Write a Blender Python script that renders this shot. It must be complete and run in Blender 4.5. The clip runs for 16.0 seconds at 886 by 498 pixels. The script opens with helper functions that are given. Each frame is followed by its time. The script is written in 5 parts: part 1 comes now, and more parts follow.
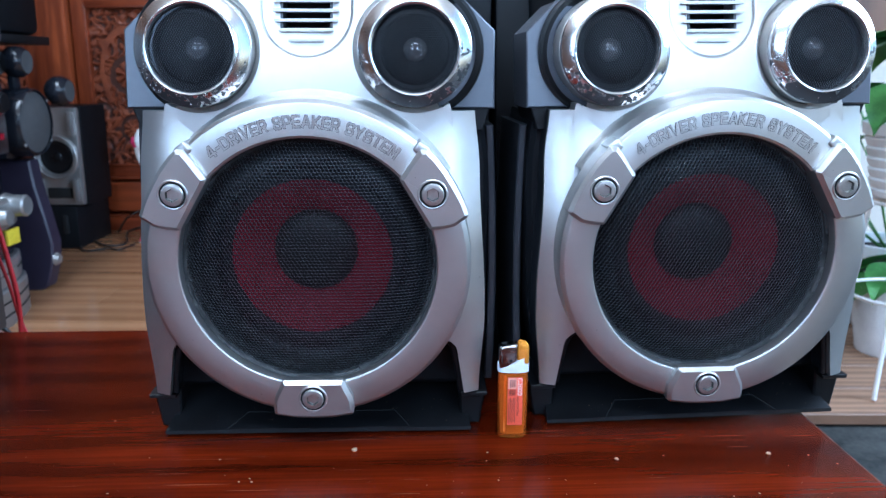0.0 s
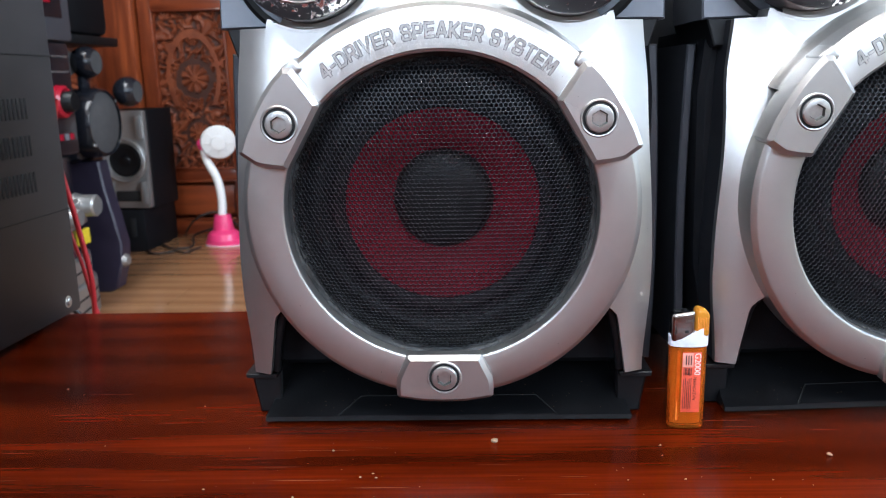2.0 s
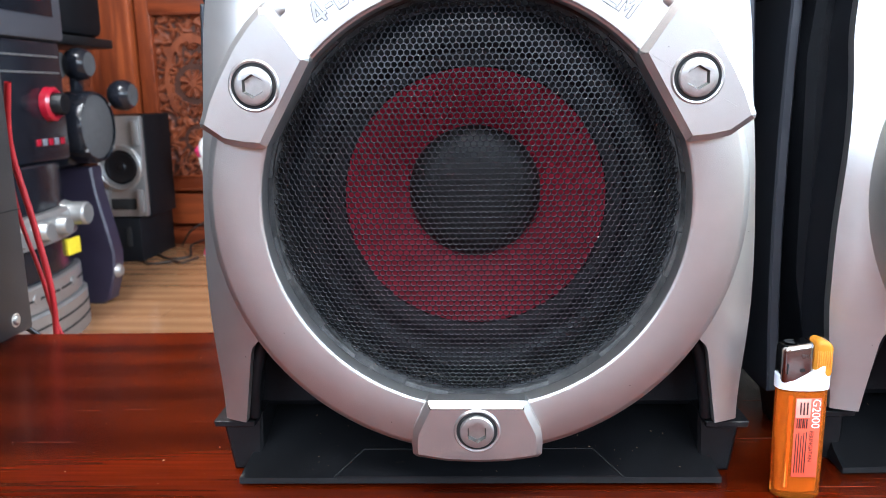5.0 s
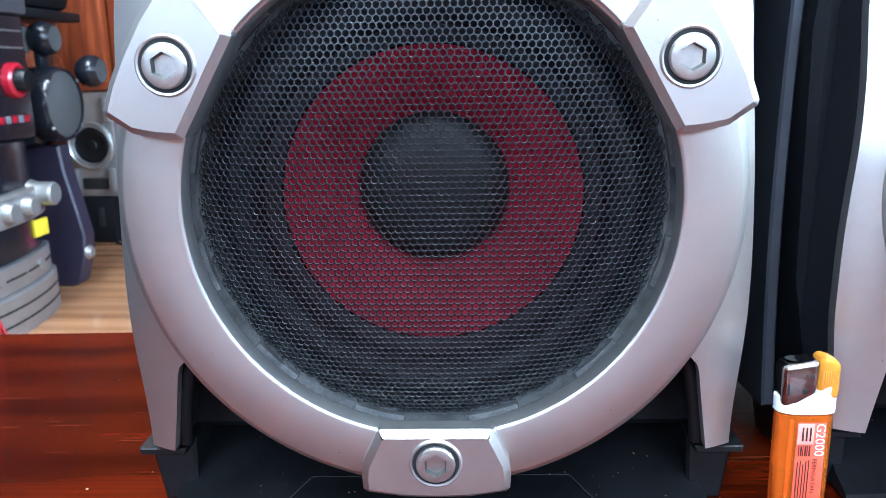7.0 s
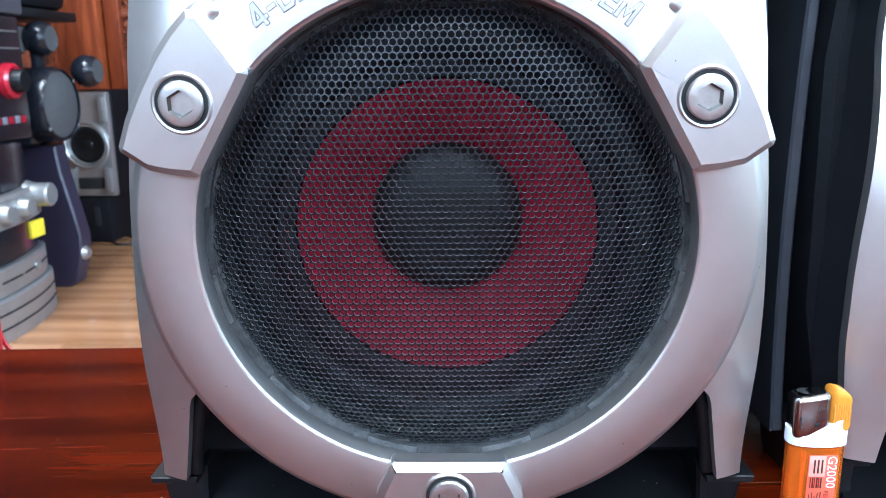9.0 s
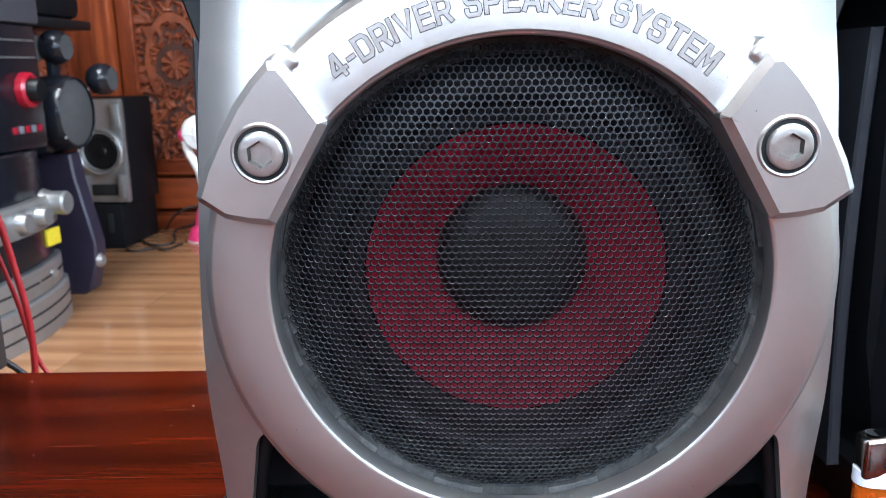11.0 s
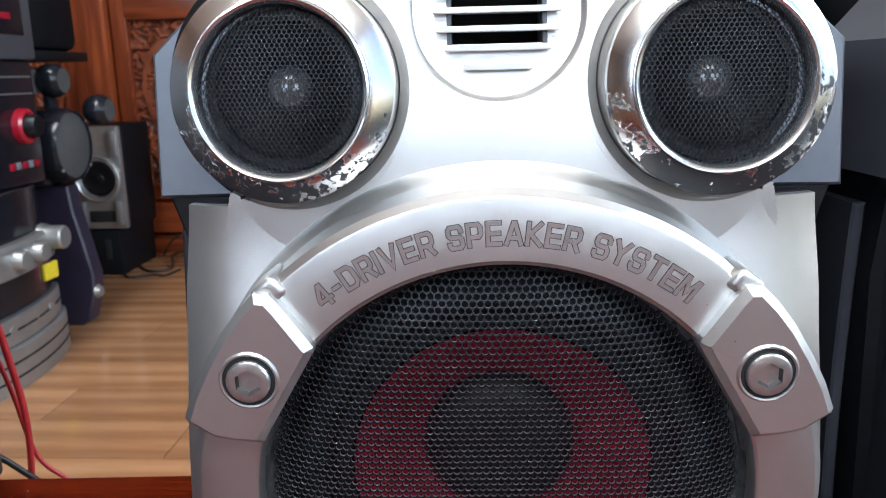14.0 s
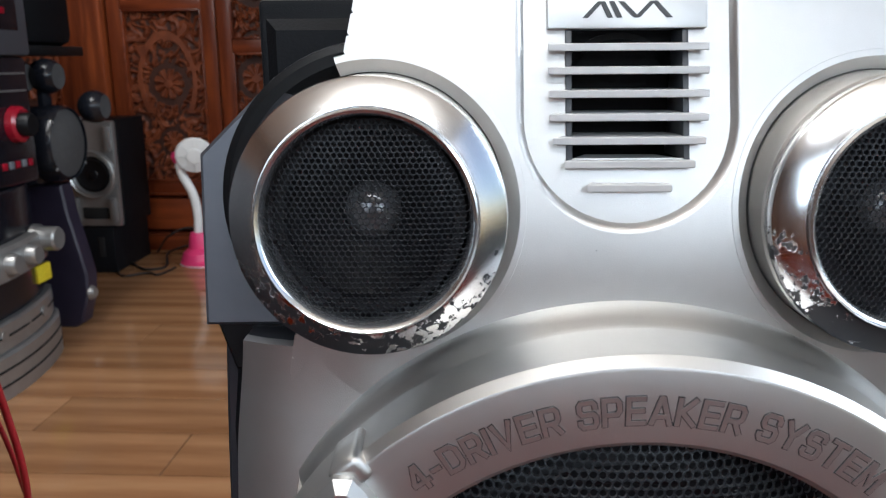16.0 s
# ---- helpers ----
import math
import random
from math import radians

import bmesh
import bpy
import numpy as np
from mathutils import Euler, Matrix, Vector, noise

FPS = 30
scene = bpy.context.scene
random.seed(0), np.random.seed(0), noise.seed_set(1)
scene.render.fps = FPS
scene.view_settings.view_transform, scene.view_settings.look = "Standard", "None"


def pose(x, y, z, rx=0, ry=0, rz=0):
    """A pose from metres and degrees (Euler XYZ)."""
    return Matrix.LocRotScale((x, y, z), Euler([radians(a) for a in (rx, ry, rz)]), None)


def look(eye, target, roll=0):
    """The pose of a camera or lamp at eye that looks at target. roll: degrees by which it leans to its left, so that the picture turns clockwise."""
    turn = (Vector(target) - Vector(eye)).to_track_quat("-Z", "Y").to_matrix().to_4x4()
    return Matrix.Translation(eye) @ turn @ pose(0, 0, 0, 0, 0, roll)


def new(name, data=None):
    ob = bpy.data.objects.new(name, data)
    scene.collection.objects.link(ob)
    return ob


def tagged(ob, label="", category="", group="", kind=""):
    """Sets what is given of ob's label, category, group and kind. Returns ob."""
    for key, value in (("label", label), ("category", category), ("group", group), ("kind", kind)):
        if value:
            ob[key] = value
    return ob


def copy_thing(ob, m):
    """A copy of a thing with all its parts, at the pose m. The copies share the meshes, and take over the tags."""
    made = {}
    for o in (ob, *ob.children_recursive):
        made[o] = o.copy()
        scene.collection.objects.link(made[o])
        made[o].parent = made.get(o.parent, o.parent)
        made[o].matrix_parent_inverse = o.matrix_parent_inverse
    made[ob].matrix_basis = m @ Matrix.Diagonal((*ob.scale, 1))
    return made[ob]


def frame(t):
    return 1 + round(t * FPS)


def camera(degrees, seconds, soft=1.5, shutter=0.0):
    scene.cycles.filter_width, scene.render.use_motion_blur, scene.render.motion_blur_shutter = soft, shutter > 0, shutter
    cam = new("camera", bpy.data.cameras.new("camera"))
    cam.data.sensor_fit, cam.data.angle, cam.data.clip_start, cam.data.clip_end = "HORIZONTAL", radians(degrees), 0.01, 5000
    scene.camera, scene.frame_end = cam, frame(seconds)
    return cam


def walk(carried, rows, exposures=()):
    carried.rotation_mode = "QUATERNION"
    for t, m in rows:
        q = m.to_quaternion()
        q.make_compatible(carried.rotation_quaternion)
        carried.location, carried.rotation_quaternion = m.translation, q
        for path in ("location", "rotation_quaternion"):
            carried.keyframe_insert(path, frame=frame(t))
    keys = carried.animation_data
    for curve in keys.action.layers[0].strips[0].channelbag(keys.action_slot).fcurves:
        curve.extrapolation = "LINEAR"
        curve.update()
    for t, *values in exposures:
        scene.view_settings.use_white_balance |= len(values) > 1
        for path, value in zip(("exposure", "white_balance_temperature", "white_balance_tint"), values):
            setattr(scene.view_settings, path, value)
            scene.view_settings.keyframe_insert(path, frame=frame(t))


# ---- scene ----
cam = camera(59.1, 16.0, 0.6)
cam.data.dof.use_dof, cam.data.dof.focus_distance, cam.data.dof.aperture_fstop = True, 0.35, 24.0
PATH = [
    (0, (0.009, 0.031, 0.296), (-0.008, 1.98, -0.15), 0.1),
    (0.5, (-0.011, 0.055, 0.283), (-0.056, 2.005, -0.162), -0.4),
    (1, (-0.031, 0.084, 0.263), (-0.127, 2.031, -0.182), -0.7),
    (1.5, (-0.046, 0.113, 0.243), (-0.175, 2.058, -0.203), -1.1),
    (2, (-0.059, 0.13, 0.231), (-0.216, 2.079, -0.191), -1.3),
    (2.5, (-0.066, 0.145, 0.219), (-0.237, 2.097, -0.181), -1.4),
    (3, (-0.077, 0.157, 0.215), (-0.255, 2.111, -0.176), -1.3),
    (3.2, (-0.084, 0.161, 0.218), (-0.27, 2.118, -0.151), -0.9),
    (5.3, (-0.083, 0.268, 0.201), (-0.237, 2.221, -0.202), -1.2),
    (5.5, (-0.08, 0.276, 0.2), (-0.225, 2.228, -0.21), -1.2),
    (6, (-0.076, 0.291, 0.199), (-0.205, 2.241, -0.229), -1.1),
    (6.5, (-0.075, 0.302, 0.201), (-0.195, 2.247, -0.247), -1.0),
    (7, (-0.075, 0.306, 0.205), (-0.196, 2.251, -0.247), -1.0),
    (7.5, (-0.078, 0.307, 0.208), (-0.198, 2.252, -0.244), -1.0),
    (8, (-0.077, 0.308, 0.212), (-0.196, 2.253, -0.239), -0.9),
    (8.2, (-0.076, 0.309, 0.214), (-0.195, 2.254, -0.238), -0.8),
    (10.3, (-0.097, 0.309, 0.224), (-0.192, 2.252, -0.243), -1.0),
    (10.5, (-0.096, 0.31, 0.225), (-0.217, 2.254, -0.23), -0.9),
    (11, (-0.109, 0.311, 0.237), (-0.233, 2.255, -0.217), -1.0),
    (11.5, (-0.121, 0.314, 0.253), (-0.249, 2.259, -0.197), -0.9),
    (12, (-0.13, 0.321, 0.264), (-0.258, 2.266, -0.182), -0.9),
    (12.5, (-0.133, 0.324, 0.279), (-0.267, 2.27, -0.163), -0.8),
    (13, (-0.127, 0.329, 0.293), (-0.257, 2.276, -0.145), -0.9),
    (13.5, (-0.114, 0.328, 0.304), (-0.241, 2.276, -0.132), -1.4),
    (14, (-0.103, 0.325, 0.316), (-0.224, 2.272, -0.123), -1.4),
    (14.5, (-0.096, 0.32, 0.332), (-0.216, 2.265, -0.122), -1.4),
    (15, (-0.102, 0.329, 0.349), (-0.215, 2.27, -0.12), -1.0),
    (15.5, (-0.123, 0.355, 0.353), (-0.224, 2.296, -0.118), -0.6),
    (16, (-0.146, 0.389, 0.357), (-0.245, 2.332, -0.107), -0.4),
]
EXPOSURES = [
    (0.0, 0.62, 4550, 3),
    (1.0, 0.72, 4800, 4),
    (1.5, 0.74, 5000, 6),
    (2.0, 0.82, 5550, 7),
    (3.2, 1.0, 5650, 8),
    (5.3, 1.58, 5450, 6),
    (6.5, 1.68, 4950, 2),
    (8.2, 1.65, 4800, 2),
    (10.5, 1.42, 5300, 5),
    (12.5, 0.77, 5450, 6),
    (14.5, 0.61, 5650, 6),
    (15.5, -0.08, 5800, 6),
    (16.0, -0.08, 5850, 7),
]
walk(cam, [(t, look(eye, target, roll)) for t, eye, target, roll in PATH], EXPOSURES)

# ---- light ----
world = bpy.data.worlds.new("world")
scene.world = world
world.use_nodes = True
wn = world.node_tree
sky = wn.nodes.new("ShaderNodeTexSky")
sky.sky_type = "NISHITA"
sky.sun_disc = False
sky.sun_elevation, sky.sun_rotation = radians(40), radians(150)
wn.links.new(sky.outputs[0], wn.nodes["Background"].inputs[0])
wn.nodes["Background"].inputs[1].default_value = 0.12


def area(name, loc, target, sx, sy, watts, color):
    d = bpy.data.lights.new(name, "AREA")
    d.shape, d.size, d.size_y, d.energy, d.color = "RECTANGLE", sx, sy, watts, color
    ob = new(name, d)
    ob.matrix_world = look(loc, target)
    return ob


# daylight in the two windows behind, the porch side, and added unseen fill lamps under the ceiling
area("window_light", (-0.95, -1.74, 1.15), (-0.60, 0.6, 0.5), 1.15, 0.95, 15, (0.90, 0.96, 1.0))
area("window_light", (0.95, -1.74, 1.15), (0.50, 0.6, 0.5), 1.15, 0.95, 15, (0.90, 0.96, 1.0))
area("porch_light", (2.6, 1.2, 1.6), (0.3, 1.0, 0.0), 1.8, 1.6, 95, (0.95, 0.98, 1.0))
area("tube_light", (-0.10, -0.45, 1.60), (-0.10, -0.40, 0.0), 1.3, 0.25, 12, (0.96, 0.98, 1.0))
area("tube_light_up", (-0.10, -0.45, 1.62), (-0.10, -0.40, 3.0), 1.3, 0.25, 30, (0.96, 0.98, 1.0))
area("tube_light", (-1.4, 1.7, 1.93), (-1.4, 1.72, 0.0), 0.5, 1.2, 32, (1.0, 0.94, 0.86))


# ---- materials ----
def material(name, color, rough=0.5, metal=0.0, vary=0.12, scale=30.0, stretch=(1, 1, 1), bump=0.0, bump_scale=200.0,
             rough_vary=0.1, color2=None, spec=0.5, coat=0.0, per_object=0.0):
    m = bpy.data.materials.new(name)
    m.use_nodes = True
    t = m.node_tree
    n, l = t.nodes, t.links
    b = n["Principled BSDF"]
    b.inputs["Roughness"].default_value = rough
    b.inputs["Metallic"].default_value = metal
    b.inputs["Specular IOR Level"].default_value = spec
    b.inputs["Coat Weight"].default_value = coat
    b.inputs["Coat Roughness"].default_value = 0.12
    co = n.new("ShaderNodeTexCoord")
    mp = n.new("ShaderNodeMapping")
    mp.inputs["Scale"].default_value = stretch
    l.new(co.outputs["Object"], mp.inputs[0])
    big = n.new("ShaderNodeTexNoise")
    big.inputs["Scale"].default_value = scale
    big.inputs["Detail"].default_value = 6
    l.new(mp.outputs[0], big.inputs["Vector"])
    fine = n.new("ShaderNodeTexNoise")
    fine.inputs["Scale"].default_value = scale * 9
    fine.inputs["Detail"].default_value = 4
    l.new(mp.outputs[0], fine.inputs["Vector"])
    mix = n.new("ShaderNodeMix")
    mix.data_type = "FLOAT"
    mix.inputs[0].default_value = 0.35
    l.new(big.outputs[0], mix.inputs[2])
    l.new(fine.outputs[0], mix.inputs[3])
    ramp = n.new("ShaderNodeValToRGB")
    c2 = color2 or tuple(min(1, c * (1 + vary)) for c in color)
    c1 = color if color2 else tuple(c * (1 - vary) for c in color)
    ramp.color_ramp.elements[0].position, ramp.color_ramp.elements[1].position = 0.35, 0.65
    ramp.color_ramp.elements[0].color = (*c1, 1)
    ramp.color_ramp.elements[1].color = (*c2, 1)
    l.new(mix.outputs[0], ramp.inputs[0])
    out = ramp.outputs[0]
    if per_object:
        info = n.new("ShaderNodeObjectInfo")
        hsv = n.new("ShaderNodeHueSaturation")
        mr0 = n.new("ShaderNodeMapRange")
        mr0.inputs["To Min"].default_value, mr0.inputs["To Max"].default_value = 1 - per_object, 1 + per_object
        l.new(info.outputs["Random"], mr0.inputs["Value"])
        l.new(mr0.outputs[0], hsv.inputs["Value"])
        l.new(out, hsv.inputs["Color"])
        out = hsv.outputs[0]
    l.new(out, b.inputs["Base Color"])
    mr = n.new("ShaderNodeMapRange")
    mr.inputs["To Min"].default_value = max(0.02, rough - rough_vary)
    mr.inputs["To Max"].default_value = min(1, rough + rough_vary)
    l.new(mix.outputs[0], mr.inputs["Value"])
    l.new(mr.outputs[0], b.inputs["Roughness"])
    if bump:
        bt = n.new("ShaderNodeTexNoise")
        bt.inputs["Scale"].default_value = bump_scale
        bt.inputs["Detail"].default_value = 3
        l.new(mp.outputs[0], bt.inputs["Vector"])
        bp = n.new("ShaderNodeBump")
        bp.inputs["Strength"].default_value = bump
        bp.inputs["Distance"].default_value = 0.001
        l.new(bt.outputs[0], bp.inputs["Height"])
        l.new(bp.outputs[0], b.inputs["Normal"])
    return m


def worn_chrome():
    m = material("worn_chrome", (0.78, 0.78, 0.78), 0.20, 1.0, 0.03, 40, rough_vary=0.05)
    t = m.node_tree
    n, l = t.nodes, t.links
    b = n["Principled BSDF"]
    co = n.new("ShaderNodeTexCoord")
    nz = n.new("ShaderNodeTexNoise")
    nz.inputs["Scale"].default_value, nz.inputs["Detail"].default_value = 230, 9
    nz.inputs["Roughness"].default_value = 0.7
    l.new(co.outputs["Object"], nz.inputs["Vector"])
    blot = n.new("ShaderNodeTexNoise")
    blot.inputs["Scale"].default_value = 28
    l.new(co.outputs["Object"], blot.inputs["Vector"])
    sep = n.new("ShaderNodeSeparateXYZ")
    l.new(co.outputs["Object"], sep.inputs[0])
    # the plating has peeled along the lower rim
    grad = n.new("ShaderNodeMapRange")
    grad.inputs["From Min"].default_value, grad.inputs["From Max"].default_value = 0.327, 0.268
    grad.inputs["To Min"].default_value, grad.inputs["To Max"].default_value = -0.25, 0.15
    l.new(sep.outputs["Z"], grad.inputs["Value"])
    add = n.new("ShaderNodeMath")
    l.new(nz.outputs[0], add.inputs[0])
    l.new(grad.outputs[0], add.inputs[1])
    add2 = n.new("ShaderNodeMath")
    add2.operation = "MULTIPLY_ADD"
    add2.inputs[1].default_value, add2.inputs[2].default_value = 0.5, -0.25
    l.new(blot.outputs[0], add2.inputs[0])
    add3 = n.new("ShaderNodeMath")
    l.new(add.outputs[0], add3.inputs[0])
    l.new(add2.outputs[0], add3.inputs[1])
    step = n.new("ShaderNodeMapRange")
    step.inputs["From Min"].default_value, step.inputs["From Max"].default_value = 0.492, 0.504
    l.new(add3.outputs[0], step.inputs["Value"])
    bare = n.new("ShaderNodeBsdfPrincipled")
    bare.inputs["Base Color"].default_value = (0.026, 0.026, 0.028, 1)
    bare.inputs["Roughness"].default_value = 0.45
    ms = n.new("ShaderNodeMixShader")
    l.new(step.outputs[0], ms.inputs[0])
    l.new(b.outputs[0], ms.inputs[1])
    l.new(bare.outputs[0], ms.inputs[2])
    l.new(ms.outputs[0], n["Material Output"].inputs[0])
    bp = n.new("ShaderNodeBump")
    bp.invert = True
    bp.inputs["Strength"].default_value, bp.inputs["Distance"].default_value = 0.5, 0.0003
    l.new(step.outputs[0], bp.inputs["Height"])
    l.new(bp.outputs[0], b.inputs["Normal"])
    return m


def wood(name, dark, light, rough, scale, stretch, coat=0.0, bump=0.1, per_object=0.0, spec=0.5, wave=0.35):
    m = material(name, dark, rough, 0, 0, scale, stretch, bump, scale * 12, 0.06, light, spec, coat, per_object)
    t = m.node_tree
    n, l = t.nodes, t.links
    amount = wave
    wave = n.new("ShaderNodeTexWave")
    wave.wave_type, wave.bands_direction = "BANDS", "Y"
    wave.inputs["Scale"].default_value = scale * 0.5
    wave.inputs["Distortion"].default_value = 7
    wave.inputs["Detail"].default_value = 4
    wave.inputs["Detail Scale"].default_value = 1.6
    mp = [x for x in n if x.type == "MAPPING"][0]
    l.new(mp.outputs[0], wave.inputs["Vector"])
    mixf = [x for x in n if x.type == "MIX"][0]
    m2 = n.new("ShaderNodeMix")
    m2.data_type = "FLOAT"
    m2.inputs[0].default_value = amount
    l.new(mixf.outputs[0], m2.inputs[2])
    l.new(wave.outputs["Fac"], m2.inputs[3])
    ramp = [x for x in n if x.type == "VALTORGB"][0]
    l.new(m2.outputs[0], ramp.inputs[0])
    ramp.color_ramp.elements[0].position, ramp.color_ramp.elements[1].position = 0.25, 0.75
    return m


def speckled(m):
    """Tiny dark chips and dirt specks, far apart, over a paint."""
    n, l = m.node_tree.nodes, m.node_tree.links
    b = n["Principled BSDF"]
    co = [x for x in n if x.type == "TEX_COORD"][0]
    last = b.inputs["Base Color"].links[0].from_socket
    for sc, size, share in ((46.0, 0.020, 0.45), (120.0, 0.030, 0.75)):
        v = n.new("ShaderNodeTexVoronoi")
        v.inputs["Scale"].default_value = sc
        l.new(co.outputs["Object"], v.inputs["Vector"])
        near = n.new("ShaderNodeMath")
        near.operation = "LESS_THAN"
        near.inputs[1].default_value = size
        l.new(v.outputs["Distance"], near.inputs[0])
        sep = n.new("ShaderNodeSeparateColor")
        l.new(v.outputs["Color"], sep.inputs[0])
        some = n.new("ShaderNodeMath")
        some.operation = "GREATER_THAN"
        some.inputs[1].default_value = share
        l.new(sep.outputs[0], some.inputs[0])
        both = n.new("ShaderNodeMath")
        both.operation = "MULTIPLY"
        l.new(near.outputs[0], both.inputs[0])
        l.new(some.outputs[0], both.inputs[1])
        mx = n.new("ShaderNodeMix")
        mx.data_type = "RGBA"
        l.new(both.outputs[0], mx.inputs["Factor"])
        l.new(last, [i for i in mx.inputs if i.name == "A" and i.type == "RGBA"][0])
        [i for i in mx.inputs if i.name == "B" and i.type == "RGBA"][0].default_value = (0.09, 0.085, 0.08, 1)
        last = [o for o in mx.outputs if o.type == "RGBA"][0]
    l.new(last, b.inputs["Base Color"])
    return m


def table_wood():
    """Red-brown varnished board: broad bands, fine dark pores along the grain, worn pale hairlines."""
    m = wood("varnished_red_wood", (0.020, 0.0014, 0.0002), (0.118, 0.0110, 0.0009), 0.25, 3.0, (0.45, 3.6, 3.6), 0.0, 0.04, spec=0.06, wave=0.24)
    t = m.node_tree
    n, l = t.nodes, t.links
    b = n["Principled BSDF"]
    co = [x for x in n if x.type == "TEX_COORD"][0]
    mp = n.new("ShaderNodeMapping")
    mp.inputs["Scale"].default_value = (7.0, 190.0, 190.0)
    l.new(co.outputs["Object"], mp.inputs[0])
    pores = n.new("ShaderNodeTexNoise")
    pores.inputs["Scale"].default_value, pores.inputs["Detail"].default_value = 1.6, 5
    l.new(mp.outputs[0], pores.inputs["Vector"])
    dark = n.new("ShaderNodeMapRange")
    dark.inputs["From Min"].default_value, dark.inputs["From Max"].default_value = 0.36, 0.66
    dark.inputs["To Min"].default_value, dark.inputs["To Max"].default_value = 0.80, 1.16
    l.new(pores.outputs[0], dark.inputs["Value"])
    ramp = [x for x in n if x.type == "VALTORGB"][0]
    mul = n.new("ShaderNodeVectorMath")
    mul.operation = "SCALE"
    l.new(ramp.outputs[0], mul.inputs[0])
    l.new(dark.outputs[0], mul.inputs["Scale"])
    # hairline scratches, pale, in two directions
    last = mul.outputs[0]
    for turn, sc in ((0.35, 9.0), (-0.9, 7.0)):
        ms = n.new("ShaderNodeMapping")
        ms.inputs["Rotation"].default_value = (0, 0, turn)
        ms.inputs["Scale"].default_value = (1.4, 60.0, 1.0)
        l.new(co.outputs["Object"], ms.inputs[0])
        vz = n.new("ShaderNodeTexNoise")
        vz.inputs["Scale"].default_value, vz.inputs["Detail"].default_value = sc, 1.0
        l.new(ms.outputs[0], vz.inputs["Vector"])
        th = n.new("ShaderNodeMapRange")
        th.inputs["From Min"].default_value, th.inputs["From Max"].default_value = 0.735, 0.765
        th.inputs["To Max"].default_value = 0.35
        l.new(vz.outputs[0], th.inputs["Value"])
        mx = n.new("ShaderNodeMix")
        mx.data_type = "RGBA"
        l.new(th.outputs[0], mx.inputs["Factor"])
        l.new(last, [i for i in mx.inputs if i.name == "A" and i.type == "RGBA"][0])
        [i for i in mx.inputs if i.name == "B" and i.type == "RGBA"][0].default_value = (0.30, 0.12, 0.06, 1)
        last = [o for o in mx.outputs if o.type == "RGBA"][0]
    l.new(last, b.inputs["Base Color"])
    return m


SILVER = speckled(material("satin_silver_paint", (0.60, 0.588, 0.568), 0.39, 0.95, 0.035, 14, bump=0.09, bump_scale=2500, rough_vary=0.05))
# dark colour that stands for the shade in engraved lines
ENGRAVING_SHADE = material("engraving_shade", (0.055, 0.056, 0.058), 0.5, 0.3, 0.2, 60)
# lighter copy of the silver: light on the slat fronts put into the colour
SILVER_SLAT_LIT = material("lit_slat_silver", (0.70, 0.695, 0.685), 0.42, 0.45, 0.04, 30)
SILVER_LIP = material("bright_silver", (0.80, 0.80, 0.80), 0.2, 0.95, 0.03, 30, rough_vary=0.05)
CHROME = worn_chrome()
STEEL_DARK = material("shaded_recess_steel", (0.10, 0.097, 0.09), 0.45, 0.7, 0.3, 300)
STEEL = material("bolt_steel", (0.55, 0.54, 0.52), 0.38, 0.95, 0.1, 300, bump=0.08, bump_scale=900)
GREY_PAINT = material("dark_grey_metallic_paint", (0.100, 0.104, 0.120), 0.40, 0.45, 0.07, 20, bump=0.05, bump_scale=2500, rough_vary=0.05)
FIN_EDGE = material("grey_fin_paint", (0.040, 0.042, 0.050), 0.36, 0.3, 0.08, 20)
FIN = material("dark_fin_paint", (0.016, 0.017, 0.021), 0.34, 0.2, 0.08, 20, spec=0.35)
GREY_TRIM = material("grey_trim_paint", (0.30, 0.31, 0.34), 0.34, 0.6, 0.05, 20)
BLACK = material("black_plastic", (0.005, 0.0052, 0.006), 0.40, 0, 0.25, 35, bump=0.12, bump_scale=1800, rough_vary=0.08, spec=0.3)
BLACK_BASE = material("black_base_plastic", (0.0058, 0.0060, 0.0068), 0.34, 0, 0.35, 25, bump=0.1, bump_scale=1500, rough_vary=0.1, spec=0.32)
VINYL = material("black_vinyl", (0.004, 0.0045, 0.006), 0.55, 0, 0.2, 30, bump=0.15, bump_scale=900, spec=0.2)
GRILLE_GLINT = material("hole_wall_glint", (0.40, 0.40, 0.41), 0.36, 0.85, 0.3, 200)
GRILLE = material("black_mesh_metal", (0.008, 0.0084, 0.011), 0.38, 0.12, 0.25, 60, rough_vary=0.08, spec=0.28)
FLANGE = material("dusty_grey_plastic", (0.020, 0.0205, 0.021), 0.55, 0, 0.4, 90, bump=0.3, bump_scale=600, color2=(0.085, 0.085, 0.084), spec=0.25)
RUBBER = material("surround_rubber", (0.0035, 0.0040, 0.0055), 0.45, 0, 0.3, 50, spec=0.3)
CONE_RED = material("dark_red_cone", (0.19, 0.008, 0.021), 0.55, 0, 0.18, 40, bump=0.2, bump_scale=900, spec=0.15)
DOME = material("glossy_grey_dome", (0.17, 0.17, 0.175), 0.14, 0.6, 0.1, 80)
DUSTCAP = material("charcoal_dust_cap", (0.0055, 0.0058, 0.0055), 0.5, 0, 0.25, 60, bump=0.2, bump_scale=700, spec=0.3)
TABLE = table_wood()
TABLE_EDGE = wood("dark_wood_edge", (0.03, 0.006, 0.004), (0.09, 0.016, 0.008), 0.4, 6.0, (5, 0.5, 5))
DOOR_WOOD = wood("orange_brown_door_wood", (0.13, 0.024, 0.007), (0.34, 0.078, 0.020), 0.33, 5.0, (6, 6, 0.5), 0.2, 0.1)
